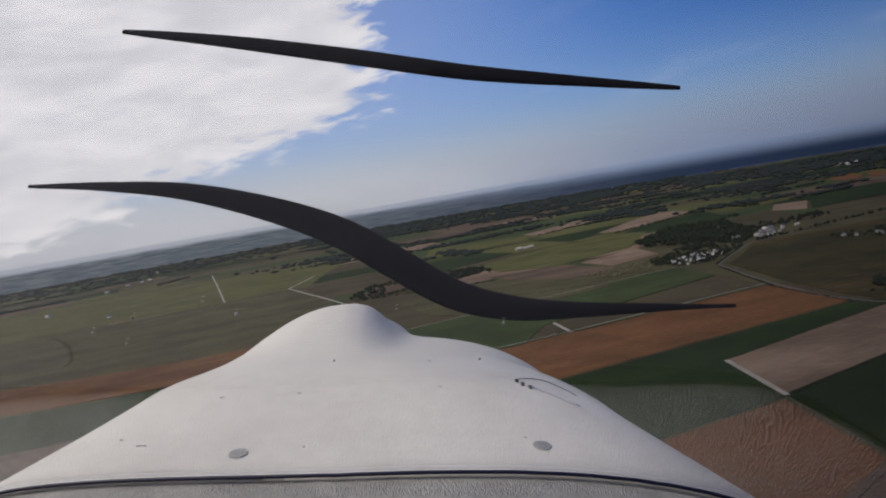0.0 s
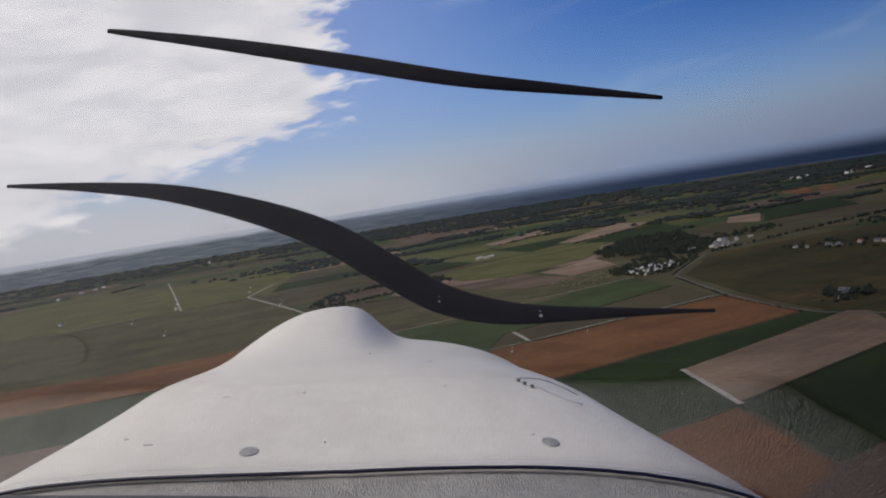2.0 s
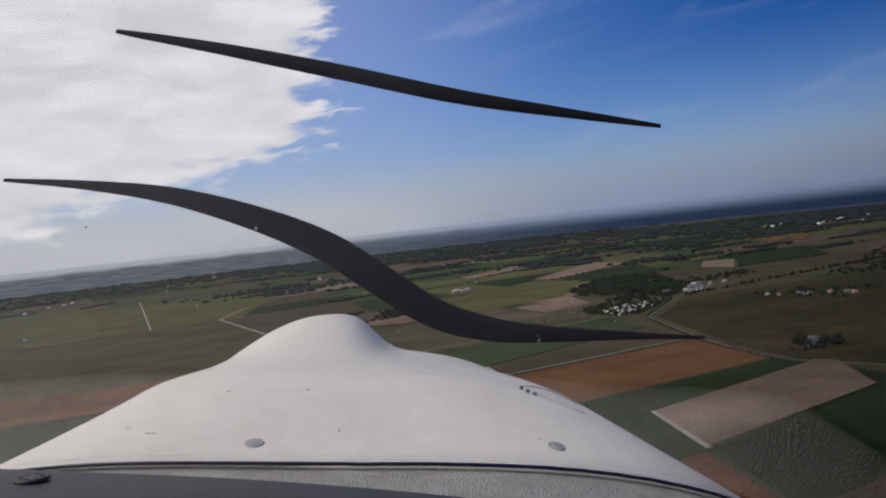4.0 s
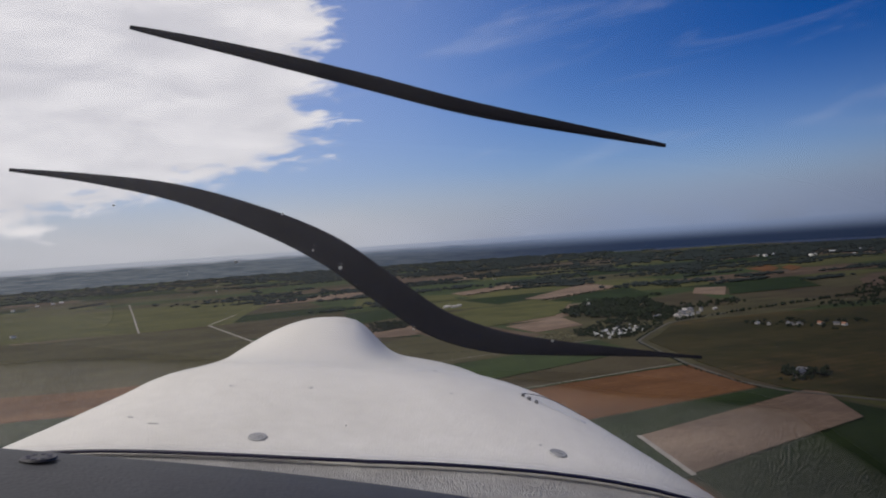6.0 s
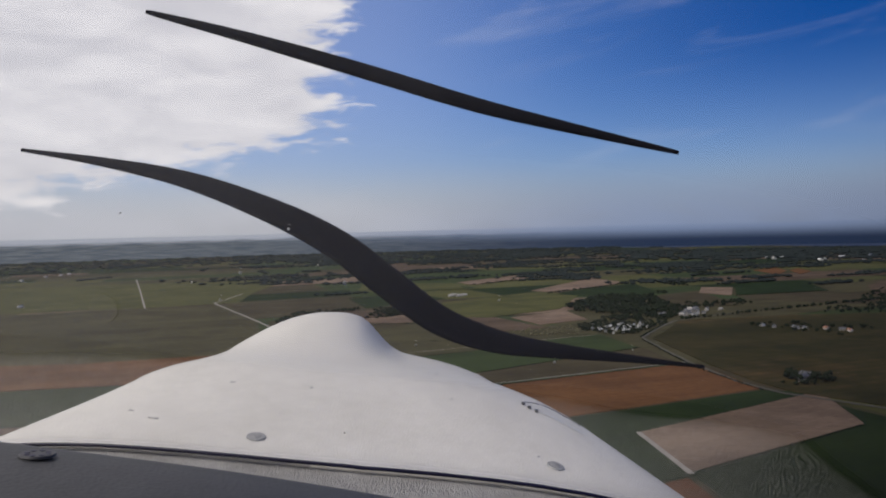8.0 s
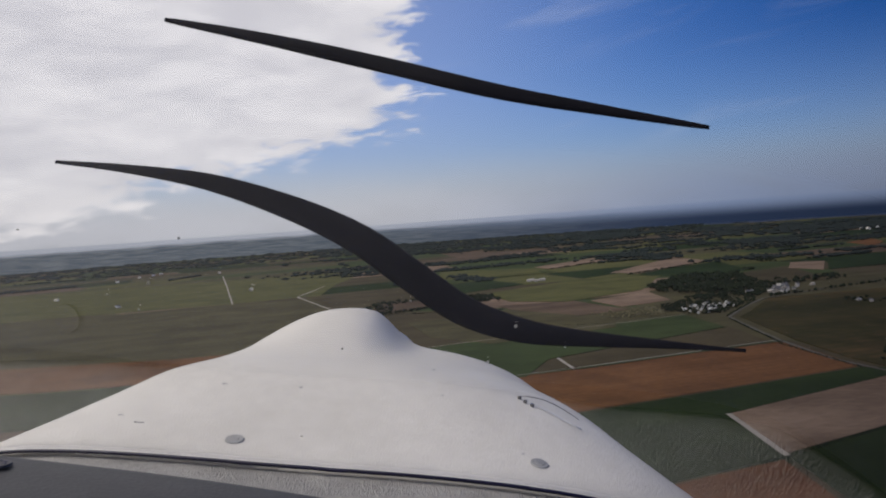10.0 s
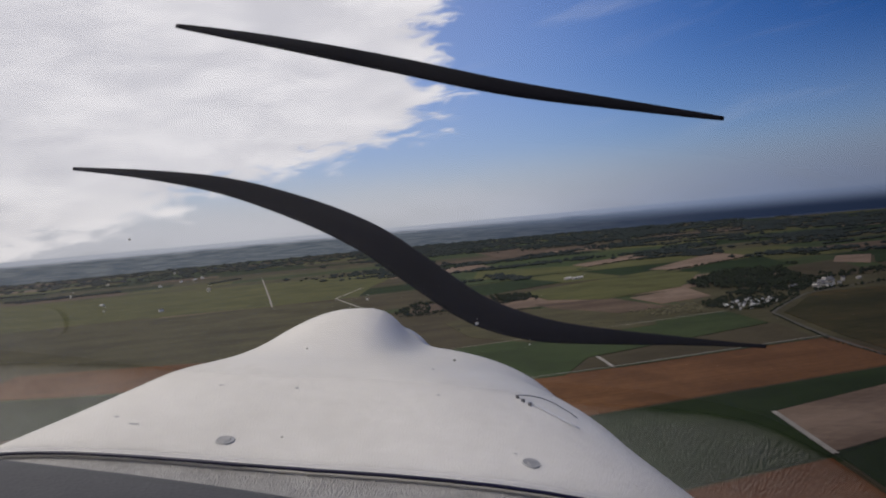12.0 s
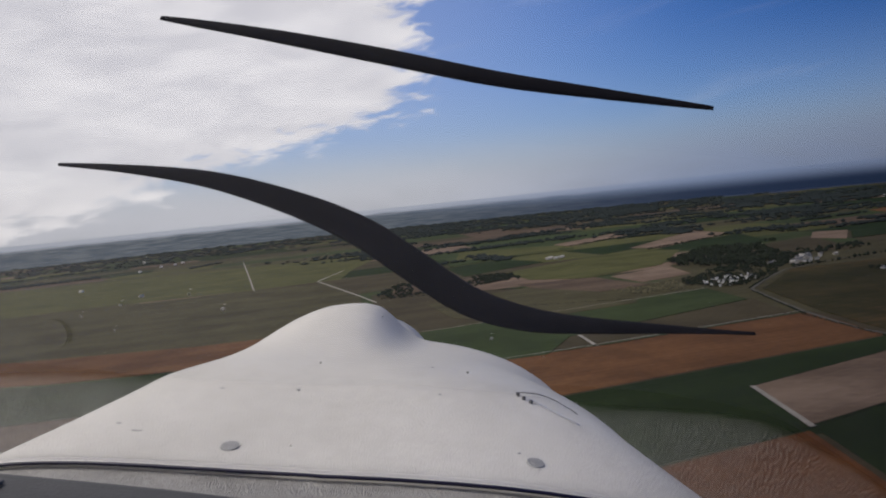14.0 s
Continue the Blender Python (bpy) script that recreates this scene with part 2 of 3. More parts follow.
def backdrop_material():
    m = bpy.data.materials.new("far_sea_coast_haze")
    m.use_nodes = True
    t = m.node_tree
    t.nodes.clear()
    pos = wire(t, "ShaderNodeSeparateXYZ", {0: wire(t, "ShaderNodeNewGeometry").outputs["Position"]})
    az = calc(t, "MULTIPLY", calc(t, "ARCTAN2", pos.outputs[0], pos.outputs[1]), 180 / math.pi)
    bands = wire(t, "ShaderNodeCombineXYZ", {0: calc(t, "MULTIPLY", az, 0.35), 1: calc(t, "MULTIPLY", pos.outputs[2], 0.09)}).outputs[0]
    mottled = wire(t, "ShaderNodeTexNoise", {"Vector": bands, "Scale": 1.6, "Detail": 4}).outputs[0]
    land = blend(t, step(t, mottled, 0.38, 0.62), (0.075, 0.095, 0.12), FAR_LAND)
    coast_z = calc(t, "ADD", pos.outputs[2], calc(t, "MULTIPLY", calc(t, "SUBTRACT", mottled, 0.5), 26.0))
    # Haze is in these colours: land and sea pale upward to the sky.
    shore_haze = blend(t, step(t, coast_z, EYE.z * 0.64, EYE.z * 0.86), land, FAR_LEFT)
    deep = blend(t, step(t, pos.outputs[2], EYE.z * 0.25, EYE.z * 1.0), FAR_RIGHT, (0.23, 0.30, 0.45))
    sea = blend(t, step(t, az, 0.0, 34.0), shore_haze, deep)
    # The ring glows by itself, though it is no lamp.
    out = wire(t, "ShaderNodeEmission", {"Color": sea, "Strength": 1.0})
    t.links.new(out.outputs[0], wire(t, "ShaderNodeOutputMaterial").inputs[0])
    return m


BACK = backdrop_material()


# ---- mesh helpers ----
def mesh_object(name, verts, faces, mat, smooth=False, parent=None, label=""):
    me = bpy.data.meshes.new(name)
    me.from_pydata([tuple(v) for v in verts], [], [tuple(f) for f in faces])
    me.materials.append(mat)
    if smooth:
        me.polygons.foreach_set("use_smooth", [True] * len(me.polygons))
    ob = new(name, me)
    if parent:
        ob.parent = parent
    return tagged(ob, label) if label else ob


def part(name, bm, mat, parent, label="", smooth=False):
    me = bpy.data.meshes.new(name)
    bmesh.ops.recalc_face_normals(bm, faces=bm.faces)
    bm.to_mesh(me)
    bm.free()
    me.materials.append(mat)
    if smooth:
        me.polygons.foreach_set("use_smooth", [True] * len(me.polygons))
    ob = new(name, me)
    ob.parent = parent
    return tagged(ob, label) if label else ob


def lattice(n, m):
    """Quads of a grid of n x m vertices, row by row."""
    return [(i * m + j, i * m + j + 1, (i + 1) * m + j + 1, (i + 1) * m + j) for i in range(n - 1) for j in range(m - 1)]


def smooth01(x):
    x = min(1.0, max(0.0, x))
    return x * x * (3 - 2 * x)


# ---- ground, sea and distance ----
def build_ground():
    n = 41
    step_m = 4900 / (n // 2)
    verts = [((i - n // 2) * step_m, (j - n // 2) * step_m, 0) for i in range(n) for j in range(n)]
    ob = mesh_object("ground", verts, [f[::-1] for f in lattice(n, n)], GROUND)
    tagged(ob, "flat open farmland of grass and soil", "ground", kind="structure")
    ring = []
    seg = 96
    for k in range(seg):
        a = 2 * math.pi * k / seg
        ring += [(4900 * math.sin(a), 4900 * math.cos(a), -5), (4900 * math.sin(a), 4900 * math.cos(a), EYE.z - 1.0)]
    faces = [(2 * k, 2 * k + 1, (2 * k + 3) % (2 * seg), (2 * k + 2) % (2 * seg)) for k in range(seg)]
    tagged(mesh_object("backdrop", ring, faces, BACK), "distant sea and coast at the horizon, haze in its glowing colour", "backdrop", kind="structure")
    # the open sea beyond the coast on the right-hand side
    coast, far = [], []
    for k in range(40):
        a = radians(24 + k * 3.2)
        r = 4720 - 420 * smooth01(k / 12) + 90 * math.sin(k * 1.7) + 60 * math.sin(k * 3.1)
        coast.append((r * math.sin(a), r * math.cos(a), 1.2))
        far.append((4890 * math.sin(a), 4890 * math.cos(a), 1.2))
    tagged(mesh_object("water", coast + far, lattice(2, 40), SEA), "dark blue open sea beyond the coast", "sea", kind="structure")


def field(mat, label, corners, z=0.5):
    """A parcel of land with a low edge, from its corners in plan."""
    n = len(corners)
    cx, cy = sum(c[0] for c in corners) / n, sum(c[1] for c in corners) / n
    area = sum(corners[i][0] * corners[(i + 1) % n][1] - corners[(i + 1) % n][0] * corners[i][1] for i in range(n))
    pts = corners if area > 0 else corners[::-1]
    verts = [(x - cx, y - cy, 0.0) for x, y in pts] + [(x - cx, y - cy, -z) for x, y in pts]
    faces = [tuple(range(n))] + [(i, n + i, n + (i + 1) % n, (i + 1) % n) for i in range(n)]
    ob = mesh_object("field", verts, faces, mat)
    ob.location = (cx, cy, z)
    return tagged(ob, label, "field", kind="structure")


def ribbon(name, pts, width, mat, label, category, z=0.9):
    """A road or track along a line of points."""
    verts = []
    for i, (x, y) in enumerate(pts):
        a, b = pts[max(0, i - 1)], pts[min(len(pts) - 1, i + 1)]
        d = Vector((b[0] - a[0], b[1] - a[1])).normalized()
        verts += [(x - d.y * width / 2, y + d.x * width / 2, z), (x + d.y * width / 2, y - d.x * width / 2, z)]
    faces = [(2 * i + 1, 2 * i + 3, 2 * i + 2, 2 * i) for i in range(len(pts) - 1)]
    return tagged(mesh_object(name, verts, faces, mat), label, category, kind="structure")


def patchwork():
    """Further fields in rows that follow the lie of the land, one joined sheet per crop."""
    rng = random.Random(7)
    crops = [(GREEN, 4), (DARKGREEN, 3), (LIME, 4), (OLIVE, 4), (MEADOW, 3), (TAN, 1.3), (BROWN, 2.2)]
    sheets = {m.name: ([], [], m) for m, _ in crops}
    turn = radians(4)
    c, s = math.cos(turn), math.sin(turn)
    q = -4600.0
    while q < 4700:
        dq = rng.uniform(70, 150) * (1 + abs(q) / 3000)
        p = -4700 - rng.uniform(0, 200)
        while p < 4700:
            dp = rng.uniform(130, 420) * (1 + abs(q) / 4000)
            corners = [(p + 3, q + 3), (p + dp - 3, q + 3), (p + dp - 3, q + dq - 3), (p + 3, q + dq - 3)]
            corners = [(x * c - y * s + 18 * math.sin(y / 330), x * s + y * c + 22 * math.sin(x / 410)) for x, y in corners]
            if all(math.hypot(*k) < 4850 for k in corners):
                m = rng.choices([k for k, _ in crops], [w for _, w in crops])[0]
                v, f, _ = sheets[m.name]
                f.append(tuple(range(len(v), len(v) + 4)))
                v += [(x, y, 0.25) for x, y in corners]
            p += dp
        q += dq
    for v, f, m in sheets.values():
        tagged(mesh_object("far_fields", v, f, m), "patchwork of distant fields, " + m.name.replace("_", " "), "fields", kind="stuff")


build_ground()
patchwork()

STRIPS = [
    (MEADOW, "wide grey-green meadow", [(-700, 925), (80, 895), (95, 1255), (60, 1560), (-90, 1571), (-760, 1600)]),
    (LIME, "broad yellow-green pasture beside the gravel lane", [(-900, 1610), (-90, 1590), (80, 1600), (120, 1830), (250, 2300), (-950, 2500)]),
    (OLIVE, "olive rough grazing under the track", [(112, 1255), (125, 1240), (300, 1120), (318, 975), (185, 830), (95, 850), (90, 905)]),
    (MEADOW, "rough grass and gardens round the village", [(462, 905), (480, 1000), (532, 1040), (560, 1165), (720, 1230), (900, 1160), (1010, 1000), (790, 960), (630, 975), (545, 885)]),
    (MEADOW, "rough grass under the orchard", [(330, 970), (470, 905), (482, 1000), (449, 1021)]),
    (GREEN, "green crop beyond the village wood", [(560, 1210), (720, 1245), (905, 1180), (1000, 1400), (700, 1460), (690, 1340)]),
    (ORANGE, "long orange-brown ploughed strip", [(20, 664), (95, 669), (458, 696), (437, 580), (112, 541), (30, 535)]),
    (DARKGREEN, "dark green crop beside the ploughed strip", [(-420, 600), (25, 531), (112, 537), (434, 576), (468, 552), (280, 503), (262, 424), (150, 405), (60, 360), (-200, 420)]),
    (TAN, "pale brown stubble parcel with a chalky edge", [(280, 505), (262, 427), (340, 448), (424, 470), (470, 556)]),
    (RED, "red-brown ploughed parcel", [(258, 420), (152, 402), (62, 356), (30, 230), (168, 298), (240, 335)]),
    (DARKGREEN, "very dark green crop", [(263, 421), (340, 444), (426, 466), (410, 380), (300, 348), (244, 336)]),
    (BROWN, "dull brown bare soil", [(-120, 150), (30, 226), (170, 294), (242, 331), (300, 344), (410, 376), (420, 180), (120, 90)]),
    (GREEN, "mid-green crop above the ploughed strip", [(60, 735), (95, 675), (205, 672), (246, 733), (462, 800), (474, 902), (92, 850)]),
    (OLIVE, "olive-brown stubble with pale headland", [(254, 730), (464, 793), (446, 700), (246, 676)]),
    (BROWN, "brown parcel of dry soil", [(318, 1159), (330, 976), (445, 990), (427, 1135)]),
    (TAN, "pinkish pale stubble", [(446, 1118), (556, 1160), (532, 1044), (449, 1021)]),
    (LIME, "yellow-green pasture beyond the wood", [(393, 1368), (683, 1517), (690, 1380), (560, 1190), (416, 1132), (350, 1200), (345, 1340)]),
    (DARKGREEN, "dark green square crop", [(288, 1566), (423, 1622), (455, 1462), (281, 1362)]),
    (GREEN, "green crop behind the dark square", [(300, 1590), (440, 1650), (600, 1690), (560, 1900), (330, 1800)]),
    (TAN, "far pale stubble strip", [(663, 1537), (950, 1810), (936, 1619), (686, 1463)]),
    (TAN, "far pale stubble strip", [(611, 1866), (824, 2027), (843, 1904), (618, 1761)]),
    (BROWN, "far brown ploughed field", [(610, 3027), (790, 3112), (748, 2608), (575, 2454)]),
    (DARKGREEN, "dark green crop beyond the village wood", [(671, 1432), (935, 1591), (851, 1345), (721, 1301)]),
    (OLIVE, "olive grazing behind the village", [(803, 1304), (935, 1354), (824, 1090), (747, 1141)]),
    (MEADOW, "dry olive grass under the wood", [(169, 1063), (316, 1107), (399, 926), (369, 864), (223, 842), (175, 922)]),
    (BROWN, "far brown field near the coast", [(1272, 1276), (1390, 1344), (1206, 1153), (1134, 1131)]),
    (LIME, "light green pasture around the farm", [(330, 1700), (560, 1660), (600, 1830), (400, 1980)]),
    (FALLOW, "large brownish olive field beside the road", [(512, 850), (545, 880), (628, 968), (788, 955), (1010, 890), (823, 640), (640, 440), (500, 440), (450, 560), (452, 610), (470, 700)]),
    (BROWN, "dull brown parcel beside the ploughed land", [(-330, 690), (15, 668), (25, 548), (-300, 600)]),
    (DARKGREEN, "dark grey-green crop below the ploughed parcel", [(-340, 870), (-210, 826), (-57, 803), (62, 782), (58, 735), (15, 672), (-335, 694)]),
    (ORANGE, "broad orange-brown ploughed parcel", [(-330, 1010), (-100, 950), (58, 945), (62, 790), (-57, 812), (-210, 835), (-340, 880)]),
    (ORANGE, "far ochre field", [(1439, 1812), (1569, 1878), (1490, 1740), (1372, 1639)]),
    (ORANGE, "far ochre field", [(1500, 1745), (1590, 1815), (1520, 1690), (1422, 1620)]),
    (TAN, "far pale stubble field", [(990, 1419), (1035, 1379), (922, 1237), (906, 1310)]),
    (BROWN, "rough brown ground between the tree belts", [(132, 1195), (158, 1318), (300, 1322), (318, 1235)]),
    (DARKGREEN, "far dark green field", [(1045, 1385), (1250, 1420), (1130, 1230), (930, 1235)]),
]
for i, (mat, label, corners) in enumerate(STRIPS):
    field(mat, label, corners, 0.4 + 0.02 * i)

ribbon("road", [(742, 1009), (680, 990), (624, 972), (570, 925), (530, 885), (502, 855), (480, 785), (456, 700), (438, 610), (440, 560), (475, 480), (500, 400), (530, 250)], 3.6, ASPHALT, "narrow grey country road", "road")
ribbon("track", [(-186, 2626), (-130, 2050), (-85, 1571)], 3.2, GRAVEL, "straight pale gravel lane", "track")
ribbon("track", [(98, 1815), (36, 1605), (95, 1255), (110, 1150)], 4, GRAVEL, "pale gravel farm track", "track")
ribbon("track", [(28, 226), (168, 296), (241, 333), (300, 346), (412, 378)], 4, BROWN, "rutted earth track between fields", "track")
ribbon("track", [(249, 677), (254, 732)], 3.2, GRAVEL, "chalky field edge", "track")
ribbon("track", [(97, 675), (249, 682), (455, 704)], 1.6, GRAVEL, "thin pale wheel track along the ploughed strip", "track")
ribbon("track", [(92, 851), (474, 903)], 1.4, GRAVEL, "thin pale headland along the green crop", "track")
ribbon("track", [(281, 505), (263, 424)], 3.5, GRAVEL, "chalky field edge", "track")
ribbon("track", [(-480, 830), (-60, 713), (95, 672), (250, 680), (458, 699)], 4, VERGE, "dark grassy balk along the ploughed strip", "verge")


def tramlines(label, a, b, c, d, count, width, mat):
    """Evenly spaced wheel tracks from side a-b to side d-c of a parcel."""
    verts, faces = [], []
    a, b, c, d = (Vector(p) for p in (a, b, c, d))
    for k in range(count):
        w = (k + 0.5) / count
        p, q = a.lerp(d, w), b.lerp(c, w)
        n = (q - p).normalized() * (width / 2)
        i = len(verts)
        verts += [(p.x - n.y, p.y + n.x, 0.66), (p.x + n.y, p.y - n.x, 0.66), (q.x + n.y, q.y - n.x, 0.66), (q.x - n.y, q.y + n.x, 0.66)]
        faces.append((i, i + 1, i + 2, i + 3))
    tagged(mesh_object("tramlines", verts, faces, mat), label, "tracks", kind="stuff")


tramlines("wheel tracks along the pale stubble", (281, 498), (462, 545), (426, 476), (266, 434), 5, 0.7, PALE)


# ---- trees and woods ----
def lump(rng, verts, faces, x, y, z, r, h):
    """One uneven clump of foliage."""
    base = len(verts)
    rings, seg = 3, 6
    spin = rng.uniform(0, 6.28)
    verts.append((x, y, z))
    for k in range(rings):
        f = (k + 0.6) / rings
        rad = r * math.sin(min(1, f) * math.pi * 0.86 + 0.25)
        for j in range(seg):
            a = spin + 2 * math.pi * (j + 0.5 * (k % 2)) / seg
            w = rad * rng.uniform(0.7, 1.25)
            verts.append((x + w * math.cos(a), y + w * math.sin(a), z + h * (0.1 + 0.75 * f) * rng.uniform(0.88, 1.12)))
    verts.append((x + rng.uniform(-0.2, 0.2) * r, y, z + h * rng.uniform(0.95, 1.1)))
    top = len(verts) - 1
    for j in range(seg):
        k = (j + 1) % seg
        faces.append((base, base + 1 + k, base + 1 + j))
        for q in range(rings - 1):
            o = base + 1 + q * seg
            faces.append((o + j, o + k, o + seg + k, o + seg + j))
        o = base + 1 + (rings - 1) * seg
        faces.append((o + j, o + k, top))


def trunk(verts, faces, x, y, h, r):
    base = len(verts)
    for z, w in ((0, 1.3), (h * 0.5, 0.9), (h, 0.6)):
        for j in range(5):
            a = 2 * math.pi * j / 5
            verts.append((x + r * w * math.cos(a), y + r * w * math.sin(a), z))
    for q in range(2):
        for j in range(5):
            k = (j + 1) % 5
            faces.append((base + 5 * q + j, base + 5 * q + k, base + 5 * q + 5 + k, base + 5 * q + 5 + j))


def inside(x, y, poly):
    hit = False
    for (ax, ay), (bx, by) in zip(poly, poly[1:] + poly[:1]):
        if (ay > y) != (by > y) and x < (bx - ax) * (y - ay) / (by - ay) + ax:
            hit = not hit
    return hit


def grove(label, poly, count, height, seed, mat=None):
    """Trees that fill a plot: crowns of several clumps each."""
    rng = random.Random(seed)
    v, f, tv, tf = [], [], [], []
    xs, ys = [p[0] for p in poly], [p[1] for p in poly]
    made = 0
    for _ in range(count * 20):
        x, y = rng.uniform(min(xs), max(xs)), rng.uniform(min(ys), max(ys))
        if not inside(x, y, poly):
            continue
        h = height * rng.uniform(0.55, 1.25)
        trunk(tv, tf, x, y, h * 0.55, h * 0.03)
        for _ in range(5):
            lump(rng, v, f, x + rng.uniform(-0.32, 0.32) * h, y + rng.uniform(-0.32, 0.32) * h, h * rng.uniform(0.12, 0.45), h * rng.uniform(0.16, 0.34), h * rng.uniform(0.35, 0.6))
        made += 1
        if made >= count:
            break
    base = new("wood", None)
    tagged(base, label, "trees", kind="stuff")
    mesh_object("crown", v, f, mat or LEAF, parent=base)
    mesh_object("trunk", tv, tf, BARK, parent=base)


def hedge_line(label, a, b, height, seed, gap=1.0):
    rng = random.Random(seed)
    v, f = [], []
    n = max(2, int(math.hypot(b[0] - a[0], b[1] - a[1]) / (gap * height)))
    for i in range(n):
        if rng.random() < 0.12:
            continue
        w = (i + rng.random()) / n
        h = height * rng.uniform(0.5, 1.3)
        lump(rng, v, f, a[0] + (b[0] - a[0]) * w + rng.uniform(-0.4, 0.4) * height, a[1] + (b[1] - a[1]) * w + rng.uniform(-0.4, 0.4) * height, 0.2, h * 0.55, h)
    tagged(mesh_object("hedge", v, f, LEAF), label, "hedge", kind="stuff")


CLEAR = [(1480, 1755, 190), (975, 1335, 150), (1080, 1300, 150), (810, 1640, 170), (720, 1890, 130), (480, 1500, 160), (680, 2750, 250), (1260, 1230, 110)]


def far_woods():
    """Copses and hedgerows of the far country, thicker towards the coast."""
    rng = random.Random(21)
    v, f = [], []
    for _ in range(300):
        a, r = radians(rng.uniform(-38, 62)), 1500 + 3250 * rng.random() ** 0.55
        x, y = r * math.sin(a), r * math.cos(a)
        if (a > radians(34) and r > 4200) or any(math.hypot(x - cx, y - cy) < cr for cx, cy, cr in CLEAR):
            continue
        if a < radians(8) and rng.random() < (0.85 if r < 2600 else 0.5):
            continue
        wide, deep = rng.uniform(50, 200) * (0.6 + r / 3500), rng.choice((4, 6, 8, 12, 30))
        n = int(wide * (0.14 + deep / 90))
        t = radians(rng.choice((4, 6, 2, 94, 60)) + rng.gauss(0, 6))
        for _ in range(n):
            p, q = rng.uniform(-0.5, 0.5) * wide, rng.gauss(0, 0.5) * deep
            h = rng.uniform(3.5, 7.5)
            lump(rng, v, f, x + p * math.cos(t) - q * math.sin(t), y + p * math.sin(t) + q * math.cos(t), 0, h * rng.uniform(0.7, 1.6), h)
    for _ in range(170):   # larger dark woods towards the coast
        a, r = radians(rng.uniform(4, 62)), 1800 + 2300 * rng.random() ** 0.75
        x, y = r * math.sin(a), r * math.cos(a)
        if any(math.hypot(x - cx, y - cy) < cr for cx, cy, cr in CLEAR):
            continue
        wide, deep = rng.uniform(60, 260), rng.uniform(10, 60)
        for _ in range(int(14 + wide / 4)):
            h = rng.uniform(4, 8)
            p, q = rng.gauss(0, 0.4) * wide, rng.gauss(0, 0.5) * deep
            lump(rng, v, f, x + p, y + q + p * 0.08, 0, h * rng.uniform(0.8, 1.7), h)
    for _ in range(4200):   # the dark wooded belt before the coast
        a = radians(rng.uniform(-34, 64))
        r = rng.uniform(3000, 4250) if a > radians(30) else rng.uniform(3500, 4850)
        if a < radians(2) and rng.random() < 0.6:
            continue
        h = rng.uniform(5, 10)
        lump(rng, v, f, r * math.sin(a), r * math.cos(a), 0, h * rng.uniform(1.2, 3.0), h)
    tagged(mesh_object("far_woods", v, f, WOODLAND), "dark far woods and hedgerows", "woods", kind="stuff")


far_woods()
grove("dark wood of dense trees among pasture", [(262, 1235), (290, 1330), (352, 1312), (337, 1212)], 110, 7, 3)
grove("dark belt of trees among pasture", [(150, 1335), (272, 1348), (272, 1318), (152, 1302)], 70, 6, 13)
grove("dark belt of trees among pasture", [(130, 1192), (300, 1236), (306, 1214), (132, 1168)], 90, 5, 15)
grove("dark wood of dense trees among pasture", [(116, 1205), (146, 1300), (182, 1290), (166, 1190)], 70, 6, 14)
grove("small copse on far grazing", [(960, 1500), (985, 1530), (1010, 1490), (990, 1460)], 20, 8, 16)
grove("small copse on far grazing", [(1235, 1760), (1250, 1800), (1290, 1800), (1270, 1755)], 20, 8, 17)
grove("small copse on far grazing", [(1240, 1890), (1262, 1990), (1300, 1960), (1280, 1890)], 24, 8, 18)
grove("small copse on far grazing", [(838, 1340), (846, 1362), (866, 1352), (856, 1334)], 8, 7, 19)
grove("dense dark wood beside the village", [(560, 1130), (582, 1215), (712, 1335), (790, 1290), (735, 1150), (655, 1060), (600, 1075)], 520, 9, 4)
grove("trees between the village houses", [(478, 960), (500, 935), (520, 1000), (610, 1020), (640, 1000), (735, 1100), (700, 1110), (560, 1050)], 200, 6, 5)
grove("dark scrub and hedges between the holiday homes", [(462, 955), (484, 892), (506, 890), (600, 968), (680, 1036), (650, 1052), (560, 1008), (496, 1000)], 340, 4.0, 21)
grove("tall dark hedge round the holiday homes", [(508, 884), (616, 972), (609, 984), (501, 895)], 60, 4.2, 22)
grove("trees behind the village street", [(640, 1075), (740, 1085), (860, 1100), (870, 1150), (720, 1160)], 90, 7, 6)
grove("round dark copse about a farmstead", [(460, 590), (478, 572), (515, 580), (522, 606), (498, 618), (470, 606)], 45, 6.5, 8)
grove("scattered trees of a hamlet", [(672, 890), (700, 770), (745, 765), (800, 820), (770, 900)], 40, 6, 9)
grove("dark hedgerow trees along the coast road", [(860, 960), (930, 880), (1500, 1300), (1450, 1350)], 240, 7, 10)
grove("pale-leaved orchard rows", [(388, 985), (404, 920), (462, 915), (480, 990)], 150, 3.0, 12, PALELEAF)
hedge_line("low hedge along the road", (612, 968), (503, 862), 2.2, 31)
hedge_line("low hedge along the road", (496, 845), (449, 690), 1.6, 32)
hedge_line("low hedge along the road", (447, 690), (434, 575), 1.5, 33)
hedge_line("hedge between fields", (120, 1190), (318, 1108), 2.0, 35)
hedge_line("tall dark hedge behind the broad field", (640, 984), (1130, 1076), 4.5, 36)
hedge_line("low hedge along the ploughed strip", (254, 676), (444, 699), 1.0, 37)
hedge_line("low hedge along the stubble", (256, 734), (462, 797), 1.0, 38)
hedge_line("low hedge along the stubble", (262, 424), (424, 468), 0.9, 39)
hedge_line("hedge between fields", (171, 990), (380, 890), 1.4, 40)
hedge_line("hedge between far fields", (663, 1460), (950, 1612), 3.5, 41)
hedge_line("hedge between far fields", (600, 1755), (850, 1900), 3.5, 42)


